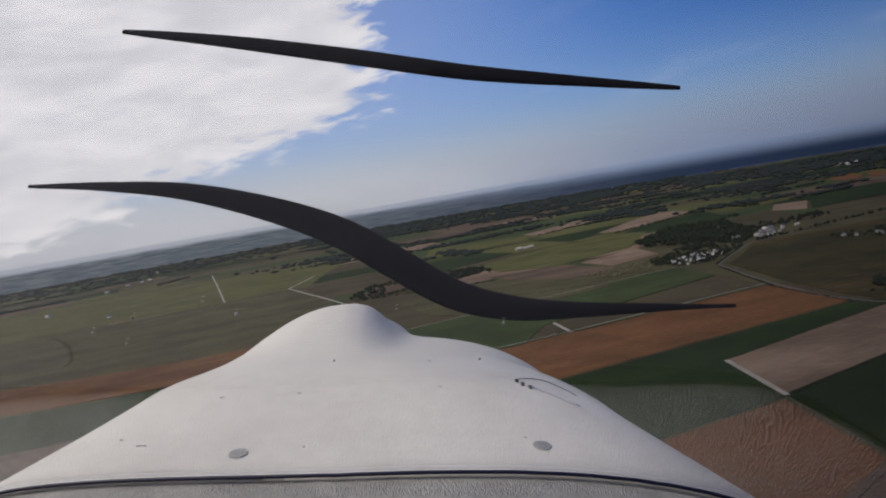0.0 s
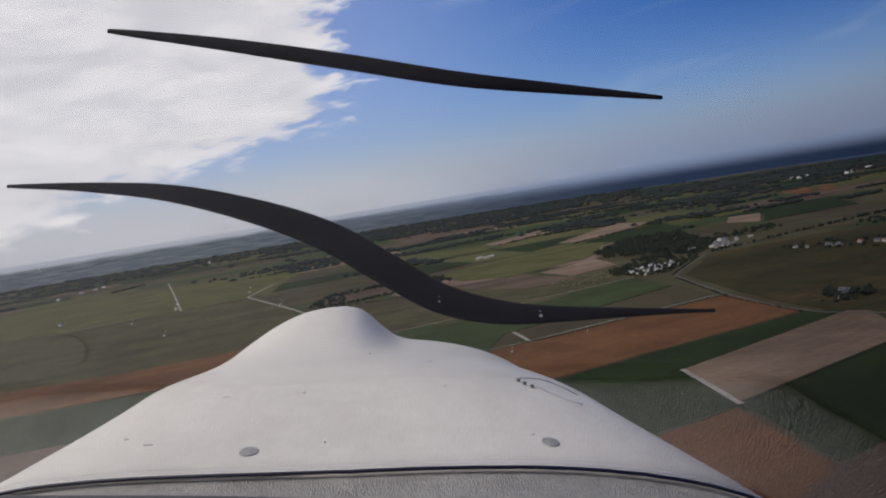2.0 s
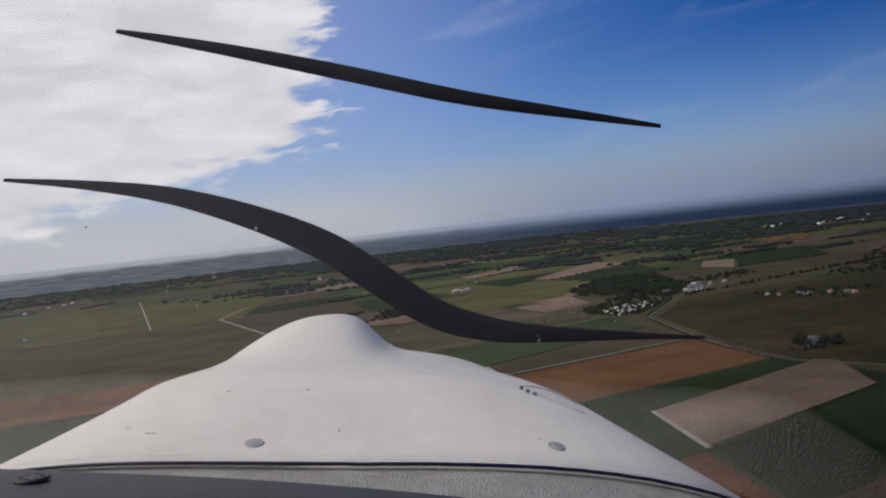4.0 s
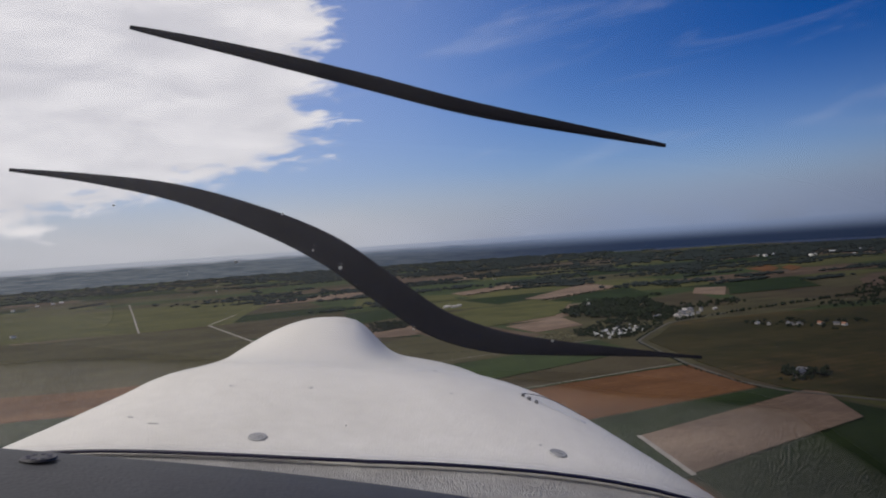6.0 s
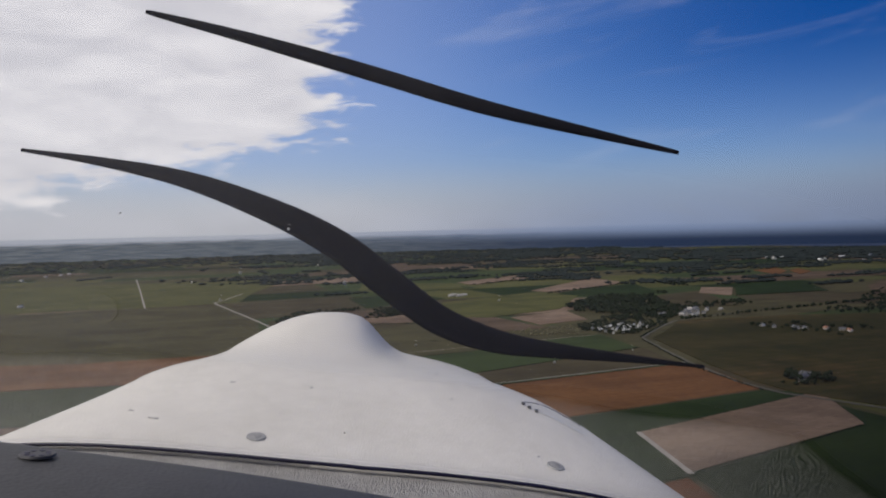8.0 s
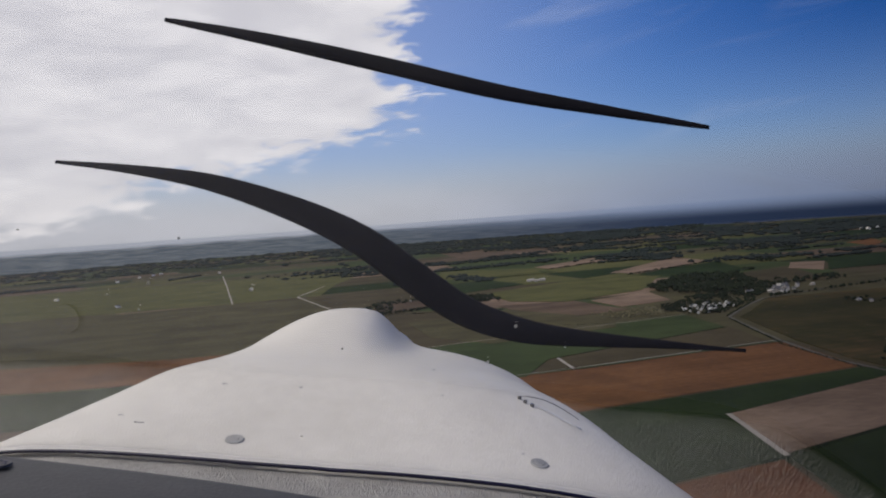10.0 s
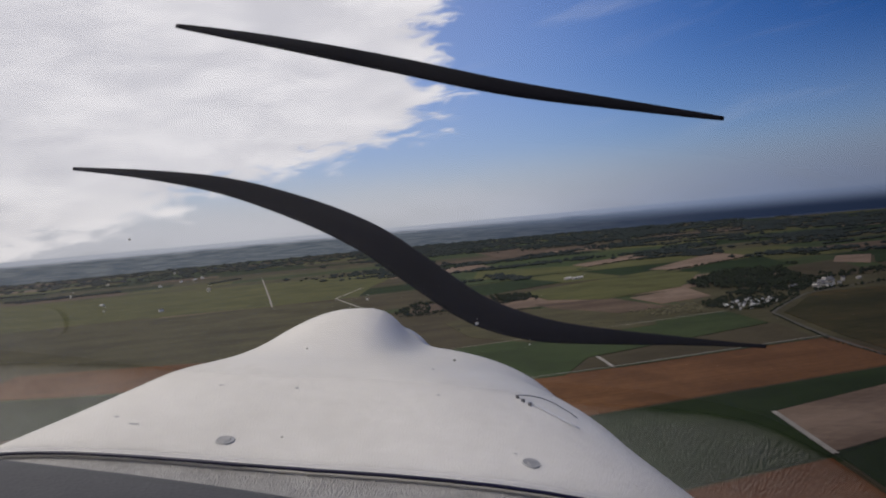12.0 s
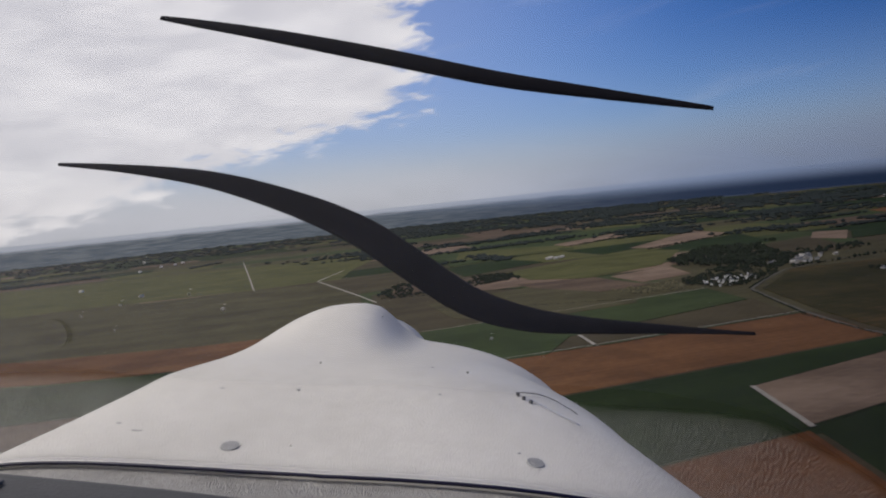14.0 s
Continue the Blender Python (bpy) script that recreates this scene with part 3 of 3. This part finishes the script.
# ---- buildings ----
def gabled(name, l, w, h, wall, roof, label, x, y, rot, category="house", holes=True, group=""):
    base = new(name, None)
    base.matrix_world = pose(x, y, 0.5, 0, 0, rot)
    tagged(base, label, category, group)
    bm = bmesh.new()
    g = w * 0.35
    ring = [(-l / 2, -w / 2), (l / 2, -w / 2), (l / 2, w / 2), (-l / 2, w / 2)]
    lo = [bm.verts.new((a, b, -0.5)) for a, b in ring]
    hi = [bm.verts.new((a, b, h)) for a, b in ring]
    pk = [bm.verts.new((-l / 2, 0, h + g)), bm.verts.new((l / 2, 0, h + g))]
    bm.faces.new(lo[::-1])
    for i in (0, 2):
        bm.faces.new((lo[i], lo[(i + 1) % 4], hi[(i + 1) % 4], hi[i]))
    bm.faces.new((lo[1], lo[2], hi[2], pk[1], hi[1]))
    bm.faces.new((lo[3], lo[0], hi[0], pk[0], hi[3]))
    part("wall", bm, wall, base)
    bm = bmesh.new()
    e, t = 0.35, 0.18
    prof = [(-w / 2 - e, h - e * 0.7), (0, h + g), (w / 2 + e, h - e * 0.7), (w / 2 + e, h - e * 0.7 + t), (0, h + g + t), (-w / 2 - e, h - e * 0.7 + t)]
    a = [bm.verts.new((-l / 2 - e, p, q)) for p, q in prof]
    b = [bm.verts.new((l / 2 + e, p, q)) for p, q in prof]
    for i in range(6):
        bm.faces.new((a[i], a[(i + 1) % 6], b[(i + 1) % 6], b[i]))
    for s in (a, b):
        bm.faces.new((s[0], s[1], s[4], s[5]))
        bm.faces.new((s[1], s[2], s[3], s[4]))
    part("roof", bm, roof, base)
    if holes:
        for k in range(max(2, int(l / 3))):
            bm = bmesh.new()
            bmesh.ops.create_cube(bm, size=1, matrix=Matrix.Translation((-l / 2 + (k + 0.5) * l / max(2, int(l / 3)), -w / 2 - 0.01, h * 0.55)) @ Matrix.Diagonal((0.9, 0.08, h * 0.4, 1)))
            part("window", bm, GLASSDARK, base)
    return base


rng = random.Random(5)
for k in range(26):   # white holiday homes in rows
    row, col = divmod(k, 7)
    gabled("mobile_home", rng.uniform(3.6, 5.2), 2.5, 1.9, WHITEWALL, (STONEWALL, SLATE, WHITEWALL)[k % 3], "small white holiday home with a low roof among trees",
           490 + col * 11.5 + row * 3 + rng.uniform(-3, 3), 900 + row * 17 + col * 6 + rng.uniform(-4, 4), 35 + rng.uniform(-25, 25), "mobile home", group="holiday homes of the village")
for k in range(24):   # the street behind
    w = k / 23
    gabled("house", rng.uniform(4.5, 7), rng.uniform(3.6, 4.6), rng.uniform(2.0, 2.8), rng.choice([WHITEWALL, STONEWALL, STONEWALL]), rng.choice([SLATE, SLATE, SLATE, SLATE, STONEWALL]), "village house with pale walls and a pitched roof",
           655 + 100 * w + rng.uniform(-12, 12), 1012 + 60 * w + rng.uniform(-26, 30), rng.uniform(0, 180), group="houses of the village")
for k in range(8):
    gabled("house", rng.uniform(5, 7.5), 4.4, 2.5, rng.choice([WHITEWALL, STONEWALL, STONEWALL]), rng.choice([SLATE, SLATE, SLATE, TILE]), "hamlet house with pale walls among trees",
           690 + k * 7 + rng.uniform(-8, 8), 876 - k * 12 + rng.uniform(-6, 6), rng.uniform(0, 180), group="houses of the hamlet")
for x, y, r in ((492, 596, 20), (500, 602, 100), (484, 590, 60)):
    gabled("farmhouse", 9, 5.5, 3, STONEWALL, SLATE, "stone farmhouse in a round copse", x, y, r, "farmhouse")
for x, y in ((478, 1500), (492, 1494), (506, 1503), (486, 1512)):
    gabled("barn", 10, 5, 2.6, STONEWALL, STONEWALL, "pale long farm barn in open pasture", x, y, 10, "barn")
for k in range(16):   # pale town roofs near the coast
    gabled("town_building", rng.uniform(12, 32), 9, rng.uniform(3, 5), WHITEWALL, rng.choice([WHITEWALL, STONEWALL, SLATE]), "pale far town building near the coast",
           2050 + rng.uniform(-160, 620), 2300 + rng.uniform(-330, 260), rng.uniform(0, 90), "building", False, group="far town")
for k in range(6):
    a, r = radians(rng.uniform(-20, 4)), rng.uniform(1600, 3300)
    gabled("farm_building", rng.uniform(8, 14), 6, 3, WHITEWALL, rng.choice([SLATE, STONEWALL]), "lone pale farm building on the plain", r * math.sin(a), r * math.cos(a), rng.uniform(0, 180), "farm building", False)


# ---- the aeroplane: x right, y ahead, z up from the seat's eye point ----
BODY = aim(-13.7, -2.6, -5.4) @ pose(0, 0, 0, -90)
plane = new("aeroplane", None)
plane.matrix_world = BODY
tagged(plane, "light aeroplane with white cowling and black propeller", "aeroplane")


def cowl_point(y, u):
    """u from -1 to 1 round the section, from one lower edge over the top to the other."""
    a, b, k = smooth01((y - 0.8) / 0.3), smooth01((y - 1.1) / 0.3), smooth01((y - 0.8) / 0.6)
    nose = smooth01((y - 1.46) / 0.20)
    ridge = -0.2310 + 0.0658 * a - 0.0180 * b - 0.20 * nose
    if u > 0:
        half, power = 0.6297 - 0.1597 * a - 0.0490 * b - 0.14 * nose, 0.776
    else:
        half, power = 0.5929 - 0.1826 * a - 0.0719 * b - 0.14 * nose, 0.5158
    lean = -0.0351 + 0.0363 * k
    mid = -0.0923 - 0.0526 * k
    s, c = math.sin(u * math.pi / 2), math.cos(u * math.pi / 2)
    dx = half * math.copysign(abs(s) ** power, s)
    z = ridge - 0.3719 * (1 - abs(c) ** power) + lean * dx
    rise = smooth01((y - 1.1355) / 0.3145) * (1 - 0.9 * smooth01((y - 1.48) / 0.16))
    q = mid + dx + 0.178
    z += 0.07 * rise * math.exp(-((q / 0.0799) ** 2.936 if q > 0 else (-q / 0.1725) ** 2.433))
    return mid + dx, y, z


def rim_y(x):
    """How far ahead the windscreen's foot stands."""
    return 0.7858 + 0.2302 * min(0.16, (x + 0.0911) ** 2)


def build_cowling():
    n, m = 60, 97
    verts = []
    for i in range(n):
        for j in range(m):
            w = -1 + 2 * j / (m - 1)
            u = math.copysign(abs(w) ** 1.5, w)
            y0 = rim_y(cowl_point(0.8, u)[0])
            verts.append(cowl_point(y0 + (1.68 - y0) * i / (n - 1), u))
    cowl = mesh_object("cowling", verts, lattice(n, m), PAINT, True, plane, "glossy white engine cowling with a rounded hump")
    sol = cowl.modifiers.new("thickness", "SOLIDIFY")
    sol.thickness, sol.offset = 0.004, -1
    return cowl


cowl = build_cowling()


def on_cowl(x, y):
    """Height and slope of the cowling's skin over x, y."""
    best = min((cowl_point(y, u / 400) for u in range(-400, 401)), key=lambda p: abs(p[0] - x))
    return best[2]


def fastener(px, py, r):
    z = on_cowl(px, py)
    sx = (on_cowl(px + 0.02, py) - on_cowl(px - 0.02, py)) / 0.04
    sy = (on_cowl(px, py + 0.02) - on_cowl(px, py - 0.02)) / 0.04
    m = Matrix.Translation((px, py, z + 0.0012)) @ Vector((-sx, -sy, 1)).to_track_quat("Z", "Y").to_matrix().to_4x4()
    bm = bmesh.new()
    bmesh.ops.create_cone(bm, cap_ends=True, segments=28, radius1=r, radius2=r * 0.9, depth=0.0016, matrix=m)
    bmesh.ops.create_cone(bm, cap_ends=True, segments=20, radius1=r * 0.55, radius2=r * 0.5, depth=0.001, matrix=m @ Matrix.Translation((0, 0, 0.001)))
    bmesh.ops.create_cube(bm, size=1, matrix=m @ Matrix.Translation((0, 0, 0.0016)) @ Matrix.Diagonal((r * 0.8, r * 0.12, 0.0006, 1)))
    part("fastener", bm, STEEL, cowl, "round grey quarter-turn fastener")


fastener(-0.2253, 0.859, 0.0112)
fastener(0.1190, 0.872, 0.0108)


def tube(name, pts, r, mat, parent, label="", seg=8):
    """A thin rod along points."""
    verts, k = [], len(pts)
    for i, p in enumerate(pts):
        d = (Vector(pts[min(k - 1, i + 1)]) - Vector(pts[max(0, i - 1)])).normalized()
        side = d.cross(Vector((0, 0.3, 1))).normalized()
        up = side.cross(d)
        for j in range(seg):
            a = 2 * math.pi * j / seg
            verts.append(Vector(p) + side * (r * math.cos(a)) + up * (r * math.sin(a)))
    faces = [(i * seg + j, i * seg + (j + 1) % seg, (i + 1) * seg + (j + 1) % seg, (i + 1) * seg + j) for i in range(k - 1) for j in range(seg)]
    faces += [tuple(range(seg)), tuple(range((k - 1) * seg, k * seg))]
    return mesh_object(name, verts, faces, mat, True, parent, label)


def cowl_line(pts, lift=0.003):
    return [(x, y, on_cowl(x, y) + lift) for x, y in pts]


# latch wires with their two small pins
tube("latch_wire", cowl_line([(0.108 + 0.075 * k / 8, 1.035 + 0.022 * math.sin(k / 8 * math.pi) - 0.012 * k / 8) for k in range(9)], 0.004), 0.0006, PLASTIC, cowl, "thin dark latch wire")
tube("latch_wire", cowl_line([(0.120 + 0.062 * k / 8, 1.022 - 0.035 * k / 8) for k in range(9)], 0.003), 0.0009, WIRE, cowl, "thin bright latch wire")
for px, py in ((0.1049, 1.033), (0.112, 1.024), (0.121, 1.018)):
    tube("latch_pin", [(px, py, on_cowl(px, py) - 0.002), (px, py, on_cowl(px, py) + 0.004)], 0.0026, PLASTIC, cowl, "small dark latch pin")
for px, py, r in ((-0.3846, 0.9158, 0.0022), (-0.381, 0.9145, 0.0016), (-0.284, 0.994, 0.0022), (-0.280, 0.994, 0.0014), (-0.181, 0.992, 0.0026), (-0.0138, 1.092, 0.0024), (0.003, 0.998, 0.0020), (0.1012, 0.889, 0.0022)):
    tube("paint_chip", [(px, py, on_cowl(px, py) - 0.001), (px, py, on_cowl(px, py) + 0.0006)], r, STEEL, cowl, "small dark chip in the paint")
tube("scratch", cowl_line([(-0.3565 + 0.012 * k / 4, 0.8945 - 0.002 * k / 4) for k in range(5)], 0.0002), 0.0009, STEEL, cowl, "short scratch in the paint")


def rim(u):
    """The line where the windscreen meets the cowling; u across, in metres from the middle."""
    x = -0.0825 + u
    y = rim_y(x)
    return Vector((x, y, on_cowl(x, y) + 0.004))


tube("panel_seam", cowl_line([(x, rim_y(x) + 0.017) for x in [-0.28 + 0.44 * k / 30 for k in range(31)]], 0.0001), 0.0005, STEEL, cowl, "thin dark seam in the cowling")

us = [-0.58 + 1.16 * k / 60 for k in range(61)]
RIM = [rim(u) for u in us]
tube("windscreen_gasket", [p + Vector((0, -0.003, -0.0008)) for p in RIM], 0.0021, RUBBER, plane, "dark blue-black rubber gasket")
tube("windscreen_lip", [p + Vector((0, 0.006, -0.003)) for p in RIM], 0.0038, PAINT, plane, "white cowling lip")


def build_glareshield():
    """Wrinkle-finished shelf inside the windscreen that drops off towards the cabin."""
    prof = [(0.002, -0.006), (-0.012, -0.008), (-0.03, -0.011), (-0.075, -0.019), (-0.084, -0.024), (-0.087, -0.033)]
    verts = [p + Vector((0, dy * (1 + 0.35 * smooth01((p.x - 0.15) / 0.2)), dz)) for dy, dz in prof for p in RIM]
    ob = mesh_object("glare_shield", verts, lattice(len(prof), len(us)), WRINKLE, True, plane, "grey wrinkle-finish glare shield")
    sol = ob.modifiers.new("thickness", "SOLIDIFY")
    sol.thickness, sol.offset = 0.003, 1


def coaming_z(x):
    """Height of the panel hood's front edge: it droops to one side."""
    return -0.1965 - 0.075 * (x + 0.40) - 0.12 * max(0.0, x + 0.29) ** 2


def build_coaming():
    """Smooth dark hood of the instrument panel, which stands between the eye and the shelf."""
    xs = [-0.66 + 1.16 * k / 60 for k in range(61)]
    prof = [(0.678, -0.10), (0.686, -0.03), (0.690, -0.006), (0.688, -0.001), (0.682, 0.0), (0.63, 0.0005), (0.53, -0.004), (0.492, -0.012), (0.482, -0.03), (0.48, -0.08)]
    verts = [Vector((x, y, coaming_z(x) + dz)) for y, dz in prof for x in xs]
    ob = mesh_object("coaming", verts, lattice(len(prof), len(xs)), COAMING, True, plane, "smooth dark grey panel hood")
    sol = ob.modifiers.new("thickness", "SOLIDIFY")
    sol.thickness, sol.offset = 0.002, 1


build_glareshield()
build_coaming()


def build_windscreen():
    n = 24
    verts = []
    for k in range(n):
        w = k / (n - 1)
        for p in RIM:
            verts.append(p + Vector((-0.1 * w * p.x, -0.98 * w, 0.80 * w - 0.16 * w * w * w)))
    ob = mesh_object("windscreen", verts, lattice(n, len(us)), PERSPEX, True, plane, "clear dusty perspex windscreen with one side darkened in its colour")
    ob.visible_shadow = False
    return ob


screen = build_windscreen()


def build_cabin():
    """Dark trim of the cabin, unseen, added to darken what the windscreen mirrors: panel, floor, low sides, rear wall
    and roof lining.
    """
    ends = (RIM[0], RIM[-1])
    x0, x1 = ends[0].x - 0.02, ends[1].x + 0.02
    front, back, floor_z = 0.60, -1.25, -1.0
    face = mesh_object("panel_face", [p + Vector((0, dy * (1 + 0.35 * smooth01((p.x - 0.15) / 0.2)), dz)) for dy, dz in ((-0.086, -0.032), (-0.105, -0.05), (-0.115, -0.34)) for p in RIM], lattice(3, len(RIM)), TRIM, True, plane, "unseen dark grey instrument panel face, added to darken reflections")
    sol = face.modifiers.new("thickness", "SOLIDIFY")
    sol.thickness = 0.004
    line = [(0.86, -0.60), (0.86, floor_z), (back, floor_z), (back - 0.1, -0.2), (back, 0.45), (-0.22, 0.46)]
    verts = [(x0 + (x1 - x0) * k / 6, y, z) for y, z in line for k in range(7)]
    ob = mesh_object("cabin_lining", verts, lattice(len(line), 7), TRIM, False, plane, "unseen dark grey cabin lining, added to darken reflections")
    sol = ob.modifiers.new("thickness", "SOLIDIFY")
    sol.thickness = 0.01
    for x in (x0, x1):
        side = mesh_object("door_panel", [(x, 0.86, floor_z), (x, back, floor_z), (x, back, -0.28), (x, 0.80, -0.46)], [(0, 1, 2, 3)], TRIM, False, plane, "unseen dark grey door panel, added to darken reflections")
        sol = side.modifiers.new("thickness", "SOLIDIFY")
        sol.thickness = 0.02


build_cabin()


def vent(px, py, pz, r):
    """Dark round demister outlet with holes, let into the shelf."""
    hub = new("demister_vent", None)
    hub.parent = plane
    m = Matrix.Translation((px, py, pz))
    bm = bmesh.new()
    bmesh.ops.create_cone(bm, cap_ends=True, segments=32, radius1=r, radius2=r * 0.92, depth=0.0016, matrix=m)
    part("disc", bm, PLASTIC, hub, "dark plastic disc")
    for k in range(8):
        a = 2 * math.pi * k / 8
        bm = bmesh.new()
        bmesh.ops.create_cone(bm, cap_ends=True, segments=12, radius1=r * 0.15, radius2=r * 0.15, depth=0.0008, matrix=m @ Matrix.Translation((r * 0.6 * math.cos(a), r * 0.6 * math.sin(a), 0.0009)))
        part("hole", bm, RUBBER, hub)
    return hub


vent(-0.372, 0.653, coaming_z(-0.372) + 0.0028, 0.0146)


# ---- propeller ----
HUB = Vector((-0.19, 1.72, -0.30))


def build_propeller():
    prop = new("propeller", None)
    prop.parent = plane
    bm = bmesh.new()
    rings = []
    for k in range(9):
        w = k / 8
        r = 0.135 * math.sqrt(max(0.0, 1 - w ** 2.2)) + 0.001
        rings.append([bm.verts.new((HUB.x + r * math.cos(2 * math.pi * j / 28), HUB.y - 0.05 + 0.27 * w, HUB.z + r * math.sin(2 * math.pi * j / 28))) for j in range(28)])
    for a, b in zip(rings, rings[1:]):
        for j in range(28):
            bm.faces.new((a[j], a[(j + 1) % 28], b[(j + 1) % 28], b[j]))
    bm.faces.new(rings[0])
    bm.faces.new(rings[-1])
    part("spinner", bm, PAINT, prop, "white pointed spinner", True)

    def blade(line, chord, label):
        """A blade in rolling-shutter shape: aerofoil sections strung on a line x, z in the disc's plane."""
        n, seg = 48, 14
        verts = []
        for i in range(n):
            w = i / (n - 1)
            x, z = line(w)
            x2, z2 = line(min(1, w + 0.01))
            x1, z1 = line(max(0, w - 0.01))
            d = Vector((x2 - x1, 0, z2 - z1)).normalized()
            side = Vector((-d.z, 0, d.x))
            c = chord(w)
            for j in range(seg):
                a = 2 * math.pi * j / seg
                verts.append(Vector((x, HUB.y, z)) + side * (c / 2 * math.cos(a)) + Vector((0, 1, 0)) * (c * 0.16 * math.sin(a) + 0.35 * c / 2 * math.cos(a)))
        faces = [(i * seg + j, i * seg + (j + 1) % seg, (i + 1) * seg + (j + 1) % seg, (i + 1) * seg + j) for i in range(n - 1) for j in range(seg)]
        faces += [tuple(range(seg)), tuple(range((n - 1) * seg, n * seg))]
        return mesh_object("blade", verts, faces, BLADE, True, prop, label)

    # rolling-shutter bow shaped in, tip to tip and clear of the hub: x, z per metre ahead
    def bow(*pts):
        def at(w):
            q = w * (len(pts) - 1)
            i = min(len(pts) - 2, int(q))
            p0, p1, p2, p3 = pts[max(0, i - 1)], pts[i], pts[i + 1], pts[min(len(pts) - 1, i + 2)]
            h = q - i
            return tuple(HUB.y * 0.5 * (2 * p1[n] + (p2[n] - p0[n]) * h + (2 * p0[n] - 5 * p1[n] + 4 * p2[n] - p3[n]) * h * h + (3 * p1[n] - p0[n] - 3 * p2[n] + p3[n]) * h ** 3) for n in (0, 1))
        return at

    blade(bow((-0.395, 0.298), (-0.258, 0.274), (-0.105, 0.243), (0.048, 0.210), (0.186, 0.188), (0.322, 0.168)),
          lambda w: 0.010 + 0.030 * math.sin(math.pi * w ** 0.9), "long slender black blade in its rolling-shutter shape, off the hub")
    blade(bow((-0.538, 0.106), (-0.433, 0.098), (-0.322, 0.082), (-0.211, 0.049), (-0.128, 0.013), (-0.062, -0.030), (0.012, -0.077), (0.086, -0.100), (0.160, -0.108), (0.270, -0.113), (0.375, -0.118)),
          lambda w: 0.008 + 0.064 * math.sin(math.pi * min(1.0, w * 1.02)) ** 1.3, "black blade in its rolling-shutter bow, curving past the hub")


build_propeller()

# dried spots on the perspex
rng = random.Random(11)


def on_screen(px, py):
    """The place on the windscreen behind a direction x, z per metre ahead."""
    sx, sz = (px - 784) / 1350, (441 - py) / 1350
    best, far = None, 9.0
    for k in range(70):
        w = k / 69
        for q in RIM:
            p = q + Vector((-0.1 * w * q.x, -0.98 * w, 0.80 * w - 0.16 * w * w * w))
            if p.y > 0.05:
                d = (p.x / p.y - sx) ** 2 + (p.z / p.y - sz) ** 2
                if d < far:
                    best, far = p, d
    return best


for px, py, r in ((965, 582, 6), (900, 638, 5), (480, 520, 7), (310, 515, 5), (430, 500, 4), (362, 432, 5), (640, 610, 4), (86, 411, 4), (240, 528, 3), (275, 557, 3), (545, 770, 4), (765, 538, 4), (1040, 600, 3)):
    p = on_screen(px, py)
    bm = bmesh.new()
    bmesh.ops.create_icosphere(bm, subdivisions=1, radius=1, matrix=Matrix.Translation(p + Vector((0, -0.002, -0.001))) @ Matrix.Diagonal((r * p.y / 1350 * 0.6, 0.0005, r * p.y / 1350 * 0.5, 1)))
    part("dirt_speck", bm, SPECK, screen, "dried pale speck", True)
